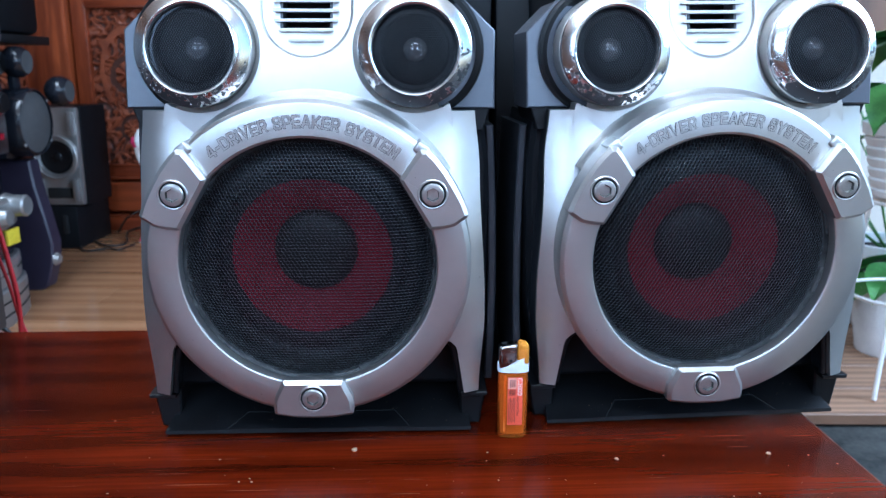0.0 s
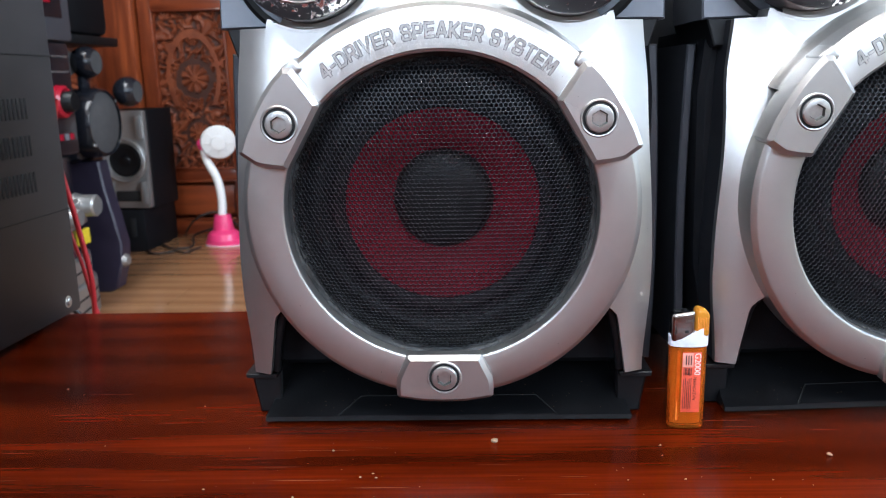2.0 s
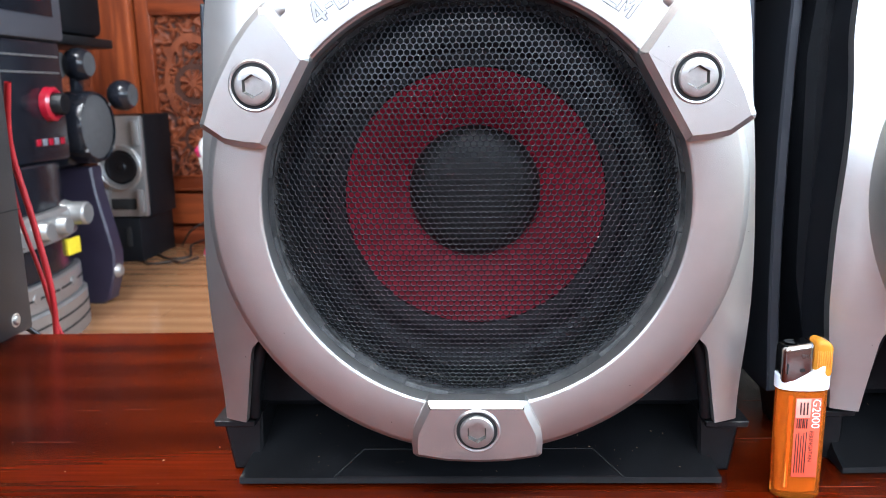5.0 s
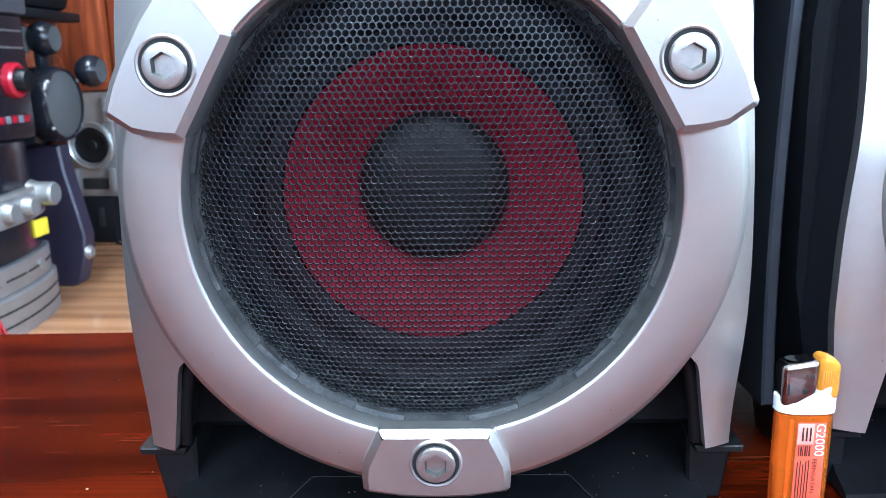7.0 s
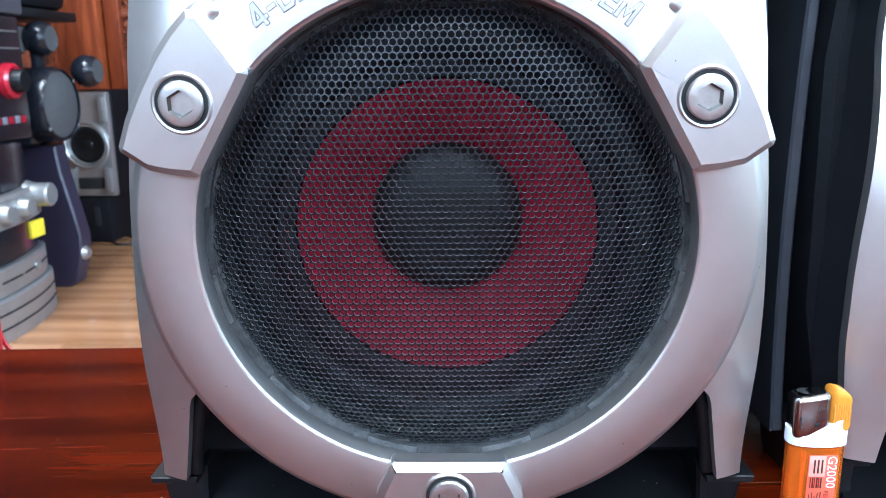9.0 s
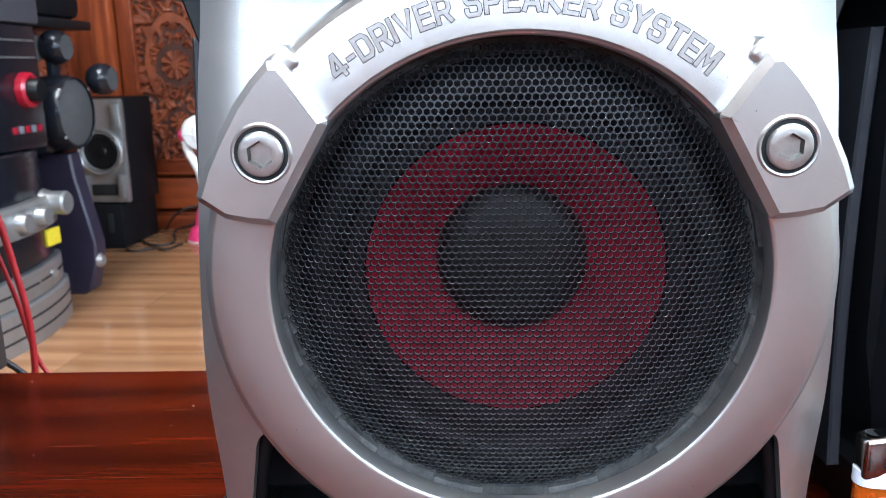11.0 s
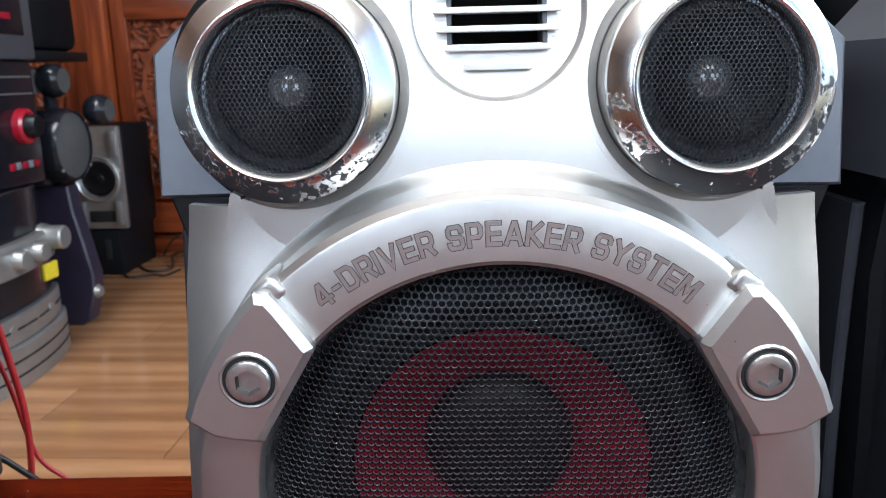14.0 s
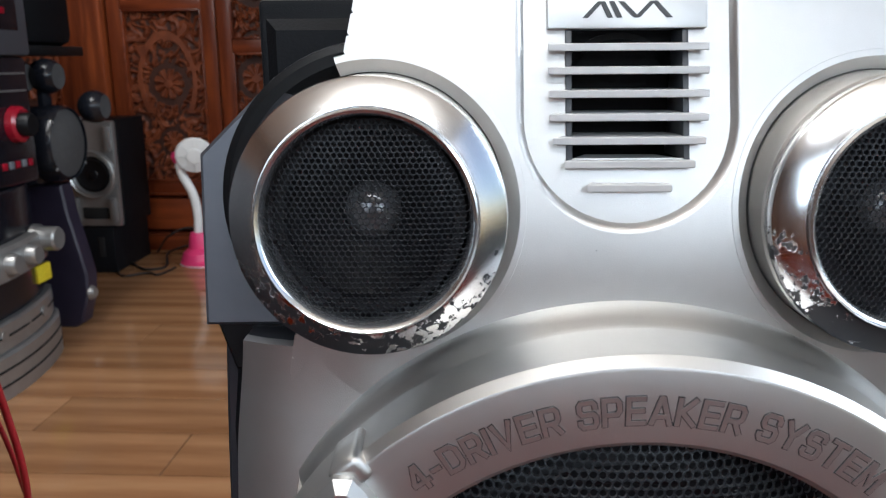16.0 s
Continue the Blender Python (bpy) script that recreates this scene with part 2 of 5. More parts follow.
RAIL_WOOD = wood("red_brown_rail_wood", (0.13, 0.025, 0.008), (0.30, 0.065, 0.018), 0.33, 5.0, (0.5, 6, 6), 0.2, 0.1)
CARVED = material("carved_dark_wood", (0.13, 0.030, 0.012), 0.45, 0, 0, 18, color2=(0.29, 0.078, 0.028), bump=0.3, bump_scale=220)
CARVED_SHADE = material("carving_recess_shade", (0.055, 0.017, 0.009), 0.6, 0, 0.3, 30)
TILE = wood("wood_look_tile", (0.20, 0.088, 0.035), (0.40, 0.215, 0.105), 0.13, 1.6, (0.5, 4.5, 1), 0.0, 0.0, 0.10, wave=0.2)
DECK = wood("worn_deck_wood", (0.13, 0.068, 0.036), (0.30, 0.175, 0.10), 0.6, 3.0, (0.6, 7, 1), 0.0, 0.3, 0.1)
STONE = material("dark_ground_stone", (0.008, 0.0085, 0.0085), 0.8, 0, 0, 12, color2=(0.055, 0.054, 0.048), bump=0.6, bump_scale=60, spec=0.2)
DARK_PANEL = wood("brown_wall_boards", (0.07, 0.03, 0.014), (0.16, 0.075, 0.035), 0.5, 3.0, (6, 6, 0.5))
PLASTER = material("cream_plaster", (0.62, 0.58, 0.50), 0.8, 0, 0.08, 6, bump=0.2, bump_scale=90)
CEILING = wood("cream_ceiling_wood", (0.66, 0.54, 0.42), (0.86, 0.78, 0.68), 0.5, 2.0, (7, 0.6, 1))
NAVY = material("navy_black_gloss", (0.008, 0.010, 0.017), 0.25, 0, 0.2, 10)
AMP_GREY = material("charcoal_sheet_metal", (0.024, 0.022, 0.0235), 0.48, 0.25, 0.15, 9, color2=(0.046, 0.042, 0.043), bump=0.25, bump_scale=1600)
CAVITY = material("dark_grey_cavity_plastic", (0.055, 0.058, 0.064), 0.45, 0, 0.15, 30)
SLOT = material("slot_black", (0.006, 0.006, 0.006), 0.8, 0, 0.2, 40)
PURPLE = material("purple_black_side", (0.021, 0.017, 0.032), 0.42, 0, 0.15, 20, bump=0.1, bump_scale=800)
GLOSS_BLACK = material("gloss_black_shell", (0.009, 0.010, 0.014), 0.20, 0, 0.2, 30, rough_vary=0.08, spec=0.45)
CLOTH = material("grey_speaker_cloth", (0.050, 0.049, 0.050), 0.8, 0, 0.2, 80, bump=0.4, bump_scale=900)
HIFI_SILVER = material("hifi_silver", (0.34, 0.335, 0.325), 0.34, 0.7, 0.08, 30)
RED_RING = material("red_ring_plastic", (0.26, 0.006, 0.018), 0.25, 0, 0.1, 60)
YELLOW = material("yellow_sticker", (0.70, 0.55, 0.02), 0.5, 0, 0.15, 150)
PINK = material("pink_plastic", (0.72, 0.045, 0.17), 0.35, 0, 0.06, 40)
WHITE = material("white_plastic", (0.78, 0.77, 0.75), 0.35, 0, 0.05, 40)
POT = material("white_pot_plastic", (0.74, 0.75, 0.76), 0.4, 0, 0.08, 18)
LEAF = material("green_leaf", (0.035, 0.11, 0.020), 0.38, 0, 0, 25, color2=(0.09, 0.22, 0.045), per_object=0.2)
RED_CABLE = material("red_cable", (0.30, 0.010, 0.014), 0.4, 0, 0.1, 60)
DARK_CABLE = material("dark_cable", (0.010, 0.009, 0.009), 0.5, 0, 0.2, 60)
WHITE_BAND = material("white_collar_plastic", (0.72, 0.75, 0.85), 0.3, 0, 0.04, 200)
CAP_ORANGE = material("orange_button_plastic", (0.72, 0.26, 0.035), 0.3, 0, 0.08, 200)
HOOD = material("lighter_hood_steel", (0.36, 0.33, 0.31), 0.18, 1.0, 0.06, 300, rough_vary=0.05)
STICKER = material("red_sticker", (0.74, 0.105, 0.055), 0.42, 0, 0.08, 300)
STICKER_PALE = material("pink_sticker_patch", (0.72, 0.32, 0.25), 0.45, 0, 0.08, 300)
INK_WHITE = material("white_ink", (0.85, 0.82, 0.76), 0.5, 0, 0.05, 300)
INK_DARK = material("dark_ink", (0.055, 0.012, 0.010), 0.5, 0, 0.1, 300)
CRUMB = material("pale_crumbs", (0.30, 0.19, 0.115), 0.8, 0, 0.35, 400)


def clear_plastic(name, color, through_it, rough):
    m = material(name, color, rough, 0, 0.04, 120, rough_vary=0.03)
    b = m.node_tree.nodes["Principled BSDF"]
    b.inputs["Transmission Weight"].default_value = through_it
    b.inputs["IOR"].default_value = 1.25
    b.inputs["Subsurface Weight"].default_value = 0.0
    return m


CLEAR_AMBER = clear_plastic("clear_amber_plastic", (0.99, 0.52, 0.12), 0.6, 0.15)
BUTTON_AMBER = clear_plastic("amber_button_plastic", (0.80, 0.34, 0.035), 0.35, 0.15)
ORANGE = clear_plastic("clear_orange_plastic", (1.0, 0.26, 0.022), 0.80, 0.05)


# ---- building helpers ----
def mesh_from(name, verts, faces, mat_, smooth=True, sharp=35):
    me = bpy.data.meshes.new(name)
    me.from_pydata([tuple(v) for v in verts], [], faces)
    me.materials.append(mat_)
    if smooth:
        me.polygons.foreach_set("use_smooth", [True] * len(me.polygons))
        me.set_sharp_from_angle(angle=radians(sharp))
    me.update()
    return me


def put(name, me, parent=None, label=""):
    ob = new(name, me)
    if parent is not None:
        ob.parent = parent
    if label:
        ob["label"] = label
    return ob


def part(name, bm, mat_, parent=None, label="", sharp=35):
    me = bpy.data.meshes.new(name)
    bmesh.ops.recalc_face_normals(bm, faces=bm.faces[:])
    bm.to_mesh(me)
    bm.free()
    me.materials.append(mat_)
    me.polygons.foreach_set("use_smooth", [True] * len(me.polygons))
    me.set_sharp_from_angle(angle=radians(sharp))
    return put(name, me, parent, label)


def box(bm, x0, x1, y0, y1, z0, z1, bev=0.0, seg=2):
    r = bmesh.ops.create_cube(bm, size=1)
    vs = r["verts"]
    for v in vs:
        v.co = Vector((x0 + (v.co.x + 0.5) * (x1 - x0), y0 + (v.co.y + 0.5) * (y1 - y0), z0 + (v.co.z + 0.5) * (z1 - z0)))
    if bev:
        es = list({e for v in vs for e in v.link_edges})
        bmesh.ops.bevel(bm, geom=es, offset=bev, segments=seg, profile=0.5, affect="EDGES")
    return bm


def box_part(name, dims, mat_, parent=None, label="", bev=0.003):
    return part(name, box(bmesh.new(), *dims, bev), mat_, parent, label)


def lathe(profile, segs, f, a0=0.0, a1=360.0):
    """Turn (r, w) pairs round the w axis; f maps (u, v, w) to the place."""
    full = abs(a1 - a0) >= 360
    k = segs if full else segs + 1
    vs, fs = [], []
    for i in range(k):
        a = radians(a0 + (a1 - a0) * i / segs)
        for r, w in profile:
            vs.append(f(r * math.cos(a), r * math.sin(a), w))
    m = len(profile)
    for i in range(segs):
        j = (i + 1) % k
        for p in range(m - 1):
            fs.append((i * m + p, j * m + p, j * m + p + 1, i * m + p + 1))
    if not full:
        fs.append(tuple(range(m)))
        fs.append(tuple(range((k - 1) * m, k * m))[::-1])
    return vs, fs


def lathe_part(name, profile, segs, f, mat_, parent, label="", a0=0.0, a1=360.0, sharp=35):
    vs, fs = lathe(profile, segs, f, a0, a1)
    bm = bmesh.new()
    bv = [bm.verts.new(v) for v in vs]
    for q in fs:
        q = [i for k2, i in enumerate(q) if (Vector(vs[i]) - Vector(vs[q[k2 - 1]])).length > 1e-7]
        if len(q) > 2:
            bm.faces.new([bv[i] for i in q])
    bmesh.ops.remove_doubles(bm, verts=bm.verts[:], dist=1e-6)
    return part(name, bm, mat_, parent, label, sharp)


def prism(outline, f, w0, w1, inset=0.0, drop=0.0):
    """A plate over a closed (u, v) outline from w0 (back) to w1 (face), its face edge chamfered by inset and drop."""
    bm = bmesh.new()
    pts = [Vector((*p, 0)) for p in outline]
    area2 = sum(a.x * b.y - b.x * a.y for a, b in zip(pts, pts[1:] + pts[:1]))
    if area2 < 0:
        pts.reverse()
    n = len(pts)

    def shrunk(d):
        res = []
        for i in range(n):
            a, b, c = pts[i - 1], pts[i], pts[(i + 1) % n]
            e1, e2 = (b - a).normalized(), (c - b).normalized()
            n1, n2 = Vector((-e1.y, e1.x, 0)), Vector((-e2.y, e2.x, 0))
            m2 = (n1 + n2).normalized()
            res.append(b + m2 * (d / max(0.45, m2.dot(n1))))
        return res
    rings = [(pts, w0), (pts, w1 - drop)]
    if inset:
        rings += [(shrunk(inset), w1)]
    rows = [[bm.verts.new(f(p.x, p.y, w)) for p in ps] for ps, w in rings]
    for r0, r1 in zip(rows, rows[1:]):
        for i in range(n):
            j = (i + 1) % n
            bm.faces.new((r0[i], r0[j], r1[j], r1[i]))
    bm.faces.new(rows[-1])
    bm.faces.new(rows[0][::-1])
    return bm


def tube(points, radius, mat_, name, parent=None, label="", res=3):
    cu = bpy.data.curves.new(name, "CURVE")
    cu.dimensions, cu.bevel_depth, cu.bevel_resolution = "3D", radius, res
    sp = cu.splines.new("POLY")
    # smooth the way with a Catmull-Rom run through the points
    P = [Vector(p) for p in points]
    P = [P[0]] + P + [P[-1]]
    run = []
    for i in range(1, len(P) - 2):
        for k in range(8):
            s = k / 8
            a, b, c, d = P[i - 1:i + 3]
            run.append(0.5 * ((2 * b) + (c - a) * s + (2 * a - 5 * b + 4 * c - d) * s * s + (3 * b - a - 3 * c + d) * s ** 3))
    run.append(P[-2])
    sp.points.add(len(run) - 1)
    for q, r in zip(sp.points, run):
        q.co = (*r, 1)
    tmp = bpy.data.objects.new("tmp", cu)
    me = bpy.data.meshes.new_from_object(tmp)
    bpy.data.objects.remove(tmp)
    me.materials.clear()
    me.materials.append(mat_)
    me.polygons.foreach_set("use_smooth", [True] * len(me.polygons))
    return put(name, me, parent, label)


def letters(text, size):
    """Mesh of a flat text, centred in x on 0, baseline at 0, in the x-y plane."""
    cu = bpy.data.curves.new("text", "FONT")
    cu.body, cu.size, cu.align_x = text, size, "CENTER"
    cu.fill_mode = "FRONT"
    cu.resolution_u = 4
    tmp = bpy.data.objects.new("tmp", cu)
    me = bpy.data.meshes.new_from_object(tmp)
    bpy.data.objects.remove(tmp)
    vs = [tuple(v.co) for v in me.vertices]
    fs = [tuple(p.vertices) for p in me.polygons]
    bpy.data.meshes.remove(me)
    return vs, fs


def thing(name, label, category, group="", kind=""):
    return tagged(new(name), label, category, group, kind)


def structure(name, bm, mat_, label="", category=""):
    return tagged(part(name, bm, mat_), label, category, "", "structure")


def grille_mesh(name, R, pitch, hole, thick, wf, f, mat_):
    vs, fs = [], []
    rows = int(R / (pitch * 0.866)) + 1
    ca = [(math.cos(radians(30 * k)), math.sin(radians(30 * k))) for k in range(12)]
    cell = [pitch / math.sqrt(3) * (1.0 if k % 2 else 0.866) for k in range(12)]
    for j in range(-rows, rows + 1):
        v0 = j * pitch * 0.866
        for i in range(-rows * 2, rows * 2 + 1):
            u0 = (i + 0.5 * (j % 2)) * pitch
            if math.hypot(u0, v0) > R - pitch * 0.35:
                continue
            base = len(vs)
            for k, (c, s) in enumerate(ca):
                u, v = u0 + cell[k] * c, v0 + cell[k] * s
                vs.append(f(u, v, wf(math.hypot(u, v))))
            for d in (0.0, thick):
                for c, s in ca:
                    u, v = u0 + hole * c, v0 + hole * s
                    vs.append(f(u, v, wf(math.hypot(u, v)) - d))
            for k in range(12):
                n = (k + 1) % 12
                fs.append((base + k, base + n, base + 12 + n, base + 12 + k))
                fs.append((base + 12 + k, base + 12 + n, base + 24 + n, base + 24 + k))
    me = mesh_from(name, vs, fs, mat_, True, 40)
    # the walls of the punched holes carry a painted glint, brighter than the mesh
    me.materials.append(GRILLE_GLINT)
    me.polygons.foreach_set("material_index", [k % 2 for k in range(len(fs))])
    return me


# ---- the room ----
FLOOR = -0.40
# the room behind is laid out at a smaller scale first and set to its true size and distance at the end
ROOM = Matrix.Translation((0.0426, -0.0597, -0.0389)) @ Matrix.Scale(1.2387, 4)
PORCH = Matrix.Translation((-0.0017, -0.0060, -0.0570)) @ Matrix.Scale(1.1925, 4)
TABLE_FOOT = -0.534
structure("floor", box(bmesh.new(), -3.2, 0.62, -1.9, 3.6, FLOOR - 0.1, FLOOR - 0.004), DARK_PANEL, "dark mortar bed under wood-look floor tiles", "floor")
structure("ground", box(bmesh.new(), 0.62, 4.5, -1.9, 4.2, FLOOR - 0.14, FLOOR - 0.03), STONE, "dark rough stone ground outside the room", "ground")
structure("ceiling", box(bmesh.new(), -3.2, 1.6, -1.9, 4.4, 2.0, 2.1), CEILING, "cream wooden board ceiling", "ceiling")
structure("wall_west", box(bmesh.new(), -2.9, -2.8, -1.9, 4.4, TABLE_FOOT, 2.0), DARK_PANEL, "plain brown boarded side wall", "wall")


def holed_wall():
    bm = bmesh.new()
    y0, y1 = -1.95, -1.8
    box(bm, -2.8, 2.2, y0, y1, TABLE_FOOT - 0.02, 0.68)
    box(bm, -2.8, 2.2, y0, y1, 1.63, 2.0)
    for x0, x1 in ((-2.8, -1.55), (-0.35, 0.35), (1.55, 2.2)):
        box(bm, x0, x1, y0, y1, 0.68, 1.63)
    return bm


structure("wall_south", holed_wall(), DARK_PANEL, "brown boarded wall with two high windows", "wall")
structure("wall_porch", box(bmesh.new(), 0.62, 4.4, 3.0, 3.12, FLOOR - 0.03, 1.7), PLASTER, "pale weathered porch wall behind the plants", "wall")
# added dark board, only there to cover the bright upper porch wall
structure("trim_eave", box(bmesh.new(), 0.74, 4.4, 2.90, 2.995, 0.42, 1.75), DARK_PANEL, "dark brown board added to cover the bright porch wall", "trim")
structure("wall_north", box(bmesh.new(), -2.4, 0.72, 3.40, 3.52, FLOOR, 2.0), RAIL_WOOD, "red-brown timber back wall behind carved doors", "wall")


# carved timber doors in the back wall
def carved_height(x, z, w, h):
    """Scrolls, leaves and a rosette, as a height from 0 to 1 over a panel centred on 0."""
    q = 0.0
    p = Vector((x * 20, z * 20, 3.1))
    a = noise.noise(p * 0.55) * 6.0
    s = math.sin(x * 95 + 2.4 * math.sin(z * 55 + a)) * math.sin(z * 88 + 2.2 * math.sin(abs(x) * 70 - a))
    q = 0.5 + 0.5 * s + 0.35 * noise.noise(p * 2.2)
    for cz, rr in ((0.05, 0.055), (0.21, 0.028), (-0.17, 0.040)):
        d = math.hypot(x, z - cz)
        if d < rr * 1.5:
            t = math.atan2(z - cz, x)
            petal = 0.62 + 0.38 * math.cos(9 * t) * min(1, d / rr)
            q = (petal if d < rr else 0.15) + (0.3 if d < rr * 0.3 else 0)
    d = math.hypot(x / 0.105, (z - 0.06) / 0.17)
    if abs(d - 1) < 0.10 and z > -0.06:
        q = 1.0
    return max(0.0, min(1.0, q))


def carved_panel(name, x0, x1, z0, z1, y, parent):
    nx, nz = int((x1 - x0) / 0.0035), int((z1 - z0) / 0.0035)
    vs, fs = [], []
    cx, cz = (x0 + x1) / 2, (z0 + z1) / 2
    for j in range(nz + 1):
        for i in range(nx + 1):
            x, z = x0 + (x1 - x0) * i / nx, z0 + (z1 - z0) * j / nz
            hgt = carved_height(x - cx, z - cz, x1 - x0, z1 - z0)
            hgt = max(0.0, min(1.0, (hgt - 0.32) * 2.6))
            vs.append((x, y - 0.016 * hgt, z))
    for j in range(nz):
        for i in range(nx):
            a = j * (nx + 1) + i
            fs.append((a, a + 1, a + nx + 2, a + nx + 1))
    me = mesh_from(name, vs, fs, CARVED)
    # recess shade is painted: the lowest faces get a darker brown
    me.materials.append(CARVED_SHADE)
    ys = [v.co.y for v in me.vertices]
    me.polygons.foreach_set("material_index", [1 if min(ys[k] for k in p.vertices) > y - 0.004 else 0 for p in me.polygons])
    return put(name, me, parent, "openwork floral carving in dark wood")


def carved_door(name, x0, x1, panels, y):
    d = tagged(new(name), "orange-brown timber door with floral carved panels", "door", "", "structure")
    box_part("stile", (x0, x0 + 0.052, y - 0.03, y + 0.01, FLOOR, 1.7), DOOR_WOOD, d)
    box_part("stile", (x1 - 0.052, x1, y - 0.03, y + 0.01, FLOOR, 1.7), DOOR_WOOD, d)
    edges = [FLOOR] + [e for p in panels for e in p[:2]] + [1.7]
    for a, b in zip(edges[::2], edges[1::2]):
        if b - a > 0.005:
            box_part("rail", (x0 + 0.0525, x1 - 0.0525, y - 0.027, y + 0.01, a, b), RAIL_WOOD, d)
    for a, b, carved in panels:
        if carved:
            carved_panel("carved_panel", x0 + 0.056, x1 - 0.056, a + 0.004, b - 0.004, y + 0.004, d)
        else:
            box_part("flat_panel", (x0 + 0.07, x1 - 0.07, y - 0.016, y + 0.008, a + 0.02, b - 0.02), RAIL_WOOD, d, "", 0.012)
        for xx in (x0 + 0.0525, x1 - 0.0605):
            box_part("bead", (xx, xx + 0.008, y - 0.034, y + 0.004, a, b), RAIL_WOOD, d, "", 0.003)
        for zz in (a, b - 0.008):
            box_part("bead", (x0 + 0.061, x1 - 0.061, y - 0.034, y + 0.004, zz, zz + 0.008), RAIL_WOOD, d, "", 0.003)
    return d


carved_door("door_1", -1.515, -1.105, [(-0.34, -0.17, False), (-0.125, 0.52, True), (0.60, 1.2, True)], 3.36)
carved_door("door_2", -1.100, -0.835, [(-0.34, 0.02, True), (0.07, 0.36, True), (0.41, 0.70, True)], 3.36)
carved_door("door_3", -2.05, -1.665, [(-0.34, -0.17, False), (-0.125, 0.52, True), (0.60, 1.2, True)], 3.36)
box_part("wall_post", (-1.66, -1.522, 3.29, 3.40, FLOOR, 1.9), DOOR_WOOD, None, "", 0.012)
tagged(bpy.data.objects["wall_post"], "smooth orange-brown timber post between the doors", "post", "", "structure")

# a tall glossy dark cupboard beside the doors
cup = thing("tall_cupboard", "tall glossy navy-black cupboard against the back wall", "cupboard")
box_part("carcass", (-0.825, 0.60, 3.0, 3.395, FLOOR, 1.6), NAVY, cup)
for x in (-0.82, -0.345, 0.13):
    box_part("cupboard_door", (x, x + 0.465, 2.978, 2.997, FLOOR + 0.06, 1.55), NAVY, cup)

# ---- the table ----
table = thing("low_table", "low red-brown varnished wooden table with visible grain", "table")
table.matrix_basis = pose(0.3285, 0.60, 0.0, 0, 0, 3.0)
box_part("tabletop", (-1.19, 0.0, -0.95, 0.3325, -0.034, 0.0), TABLE, table, "glossy red-brown varnished board", 0.004)
box_part("apron", (-1.13, -0.06, -0.89, -0.865, -0.10, -0.0345), TABLE_EDGE, table)
box_part("apron", (-1.13, -0.06, 0.245, 0.27, -0.10, -0.0345), TABLE_EDGE, table)
for x in (-1.13, -0.115):
    for y in (-0.888, 0.213):
        box_part("leg", (x, x + 0.055, y, y + 0.055, TABLE_FOOT, -0.035), TABLE_EDGE, table)


# ---- the loudspeakers ----
TILT_RING = 0.0636          # the woofer ring leans forward a little
CR, SR = math.cos(TILT_RING), math.sin(TILT_RING)
RZ = 0.1495


def ring_at(u, v, w):
    return (u, -0.004 - w * CR - v * SR, RZ + v * CR - w * SR)


def shield_y(x, z):
    """Depth of the silver front panel, which leans back more and more towards its top."""
    rise = max(0.0, z - 0.265)
    lean = 0.27 * rise * rise / 0.13 if rise < 0.065 else 0.0088 + 0.27 * (rise - 0.065)
    return 0.0315 + lean + 0.30 * x * x


def smooth(a, b, x):
    t = max(0.0, min(1.0, (x - a) / (b - a)))
    return t * t * (3 - 2 * t)


TW = ((-0.0817, 0.3112), (0.0817, 0.3112))


def channel_distance(x, z):
    """Distance inside the U-shaped channel round the slats; negative outside."""
    hw, zb = 0.0352, 0.3395
    if z > zb:
        return hw - abs(x)
    return hw - math.hypot(x, z - zb)


def channel_tray(parent):
    """The recessed U-shaped tray behind the slats, with a thin lip on the panel."""
    ztop = 0.3800
    hw, zb = 0.0352, 0.3395

    def curve(d):
        r = hw + d
        pts = [(-r, ztop), (-r, 0.36)]
        pts += [(r * math.cos(radians(a)), zb + r * math.sin(radians(a))) for a in range(180, 361, 6)]
        return pts + [(r, 0.36), (r, ztop)]
    bm = bmesh.new()
    rows = []
    for d, dy in ((0.0009, 0.0008), (0.0008, -0.0001), (0.0001, 0.0), (-0.0004, 0.0004), (-0.0012, 0.0010), (-0.0022, 0.0028)):
        rows.append([bm.verts.new((x, shield_y(x, z) + dy, z)) for x, z in curve(d)])
    for a, b in zip(rows, rows[1:]):
        for i in range(len(a) - 1):
            bm.faces.new((a[i], a[i + 1], b[i + 1], b[i]))
    part("channel_rim", bm, SILVER, parent, "thin rounded rim of the slat channel", 60)
    bm = bmesh.new()
    zs = [zb - (hw - 0.0011) + 0.0002 + k * 0.0016 for k in range(200)]
    zs = [z for z in zs if z < 0.3268] + [0.3268, 0.3675, 0.37, ztop]

    def half(z):
        r = hw - 0.0011
        return r if z > zb else math.sqrt(max(1e-8, r * r - (z - zb) ** 2))

    def quad(za, zc, f0, f1):
        for i in range(6):
            q = []
            for z, s in ((za, i / 6), (za, (i + 1) / 6), (zc, (i + 1) / 6), (zc, i / 6)):
                x = f0(z) + (f1(z) - f0(z)) * s
                q.append(bm.verts.new((x, shield_y(x, z) + 0.0027, z)))
            bm.faces.new(q)
    for a, c in zip(zs, zs[1:]):
        if a >= 0.3268 and c <= 0.3675:
            n = 8
            for k in range(n):
                z0, z1 = a + (c - a) * k / n, a + (c - a) * (k + 1) / n
                quad(z0, z1, lambda z: -half(z), lambda z: -0.0186)
                quad(z0, z1, lambda z: 0.0186, half)
        else:
            quad(a, c, lambda z: -half(z), half)
    bmesh.ops.remove_doubles(bm, verts=bm.verts[:], dist=1e-5)
    part("channel_floor", bm, SILVER, parent, "", 60)


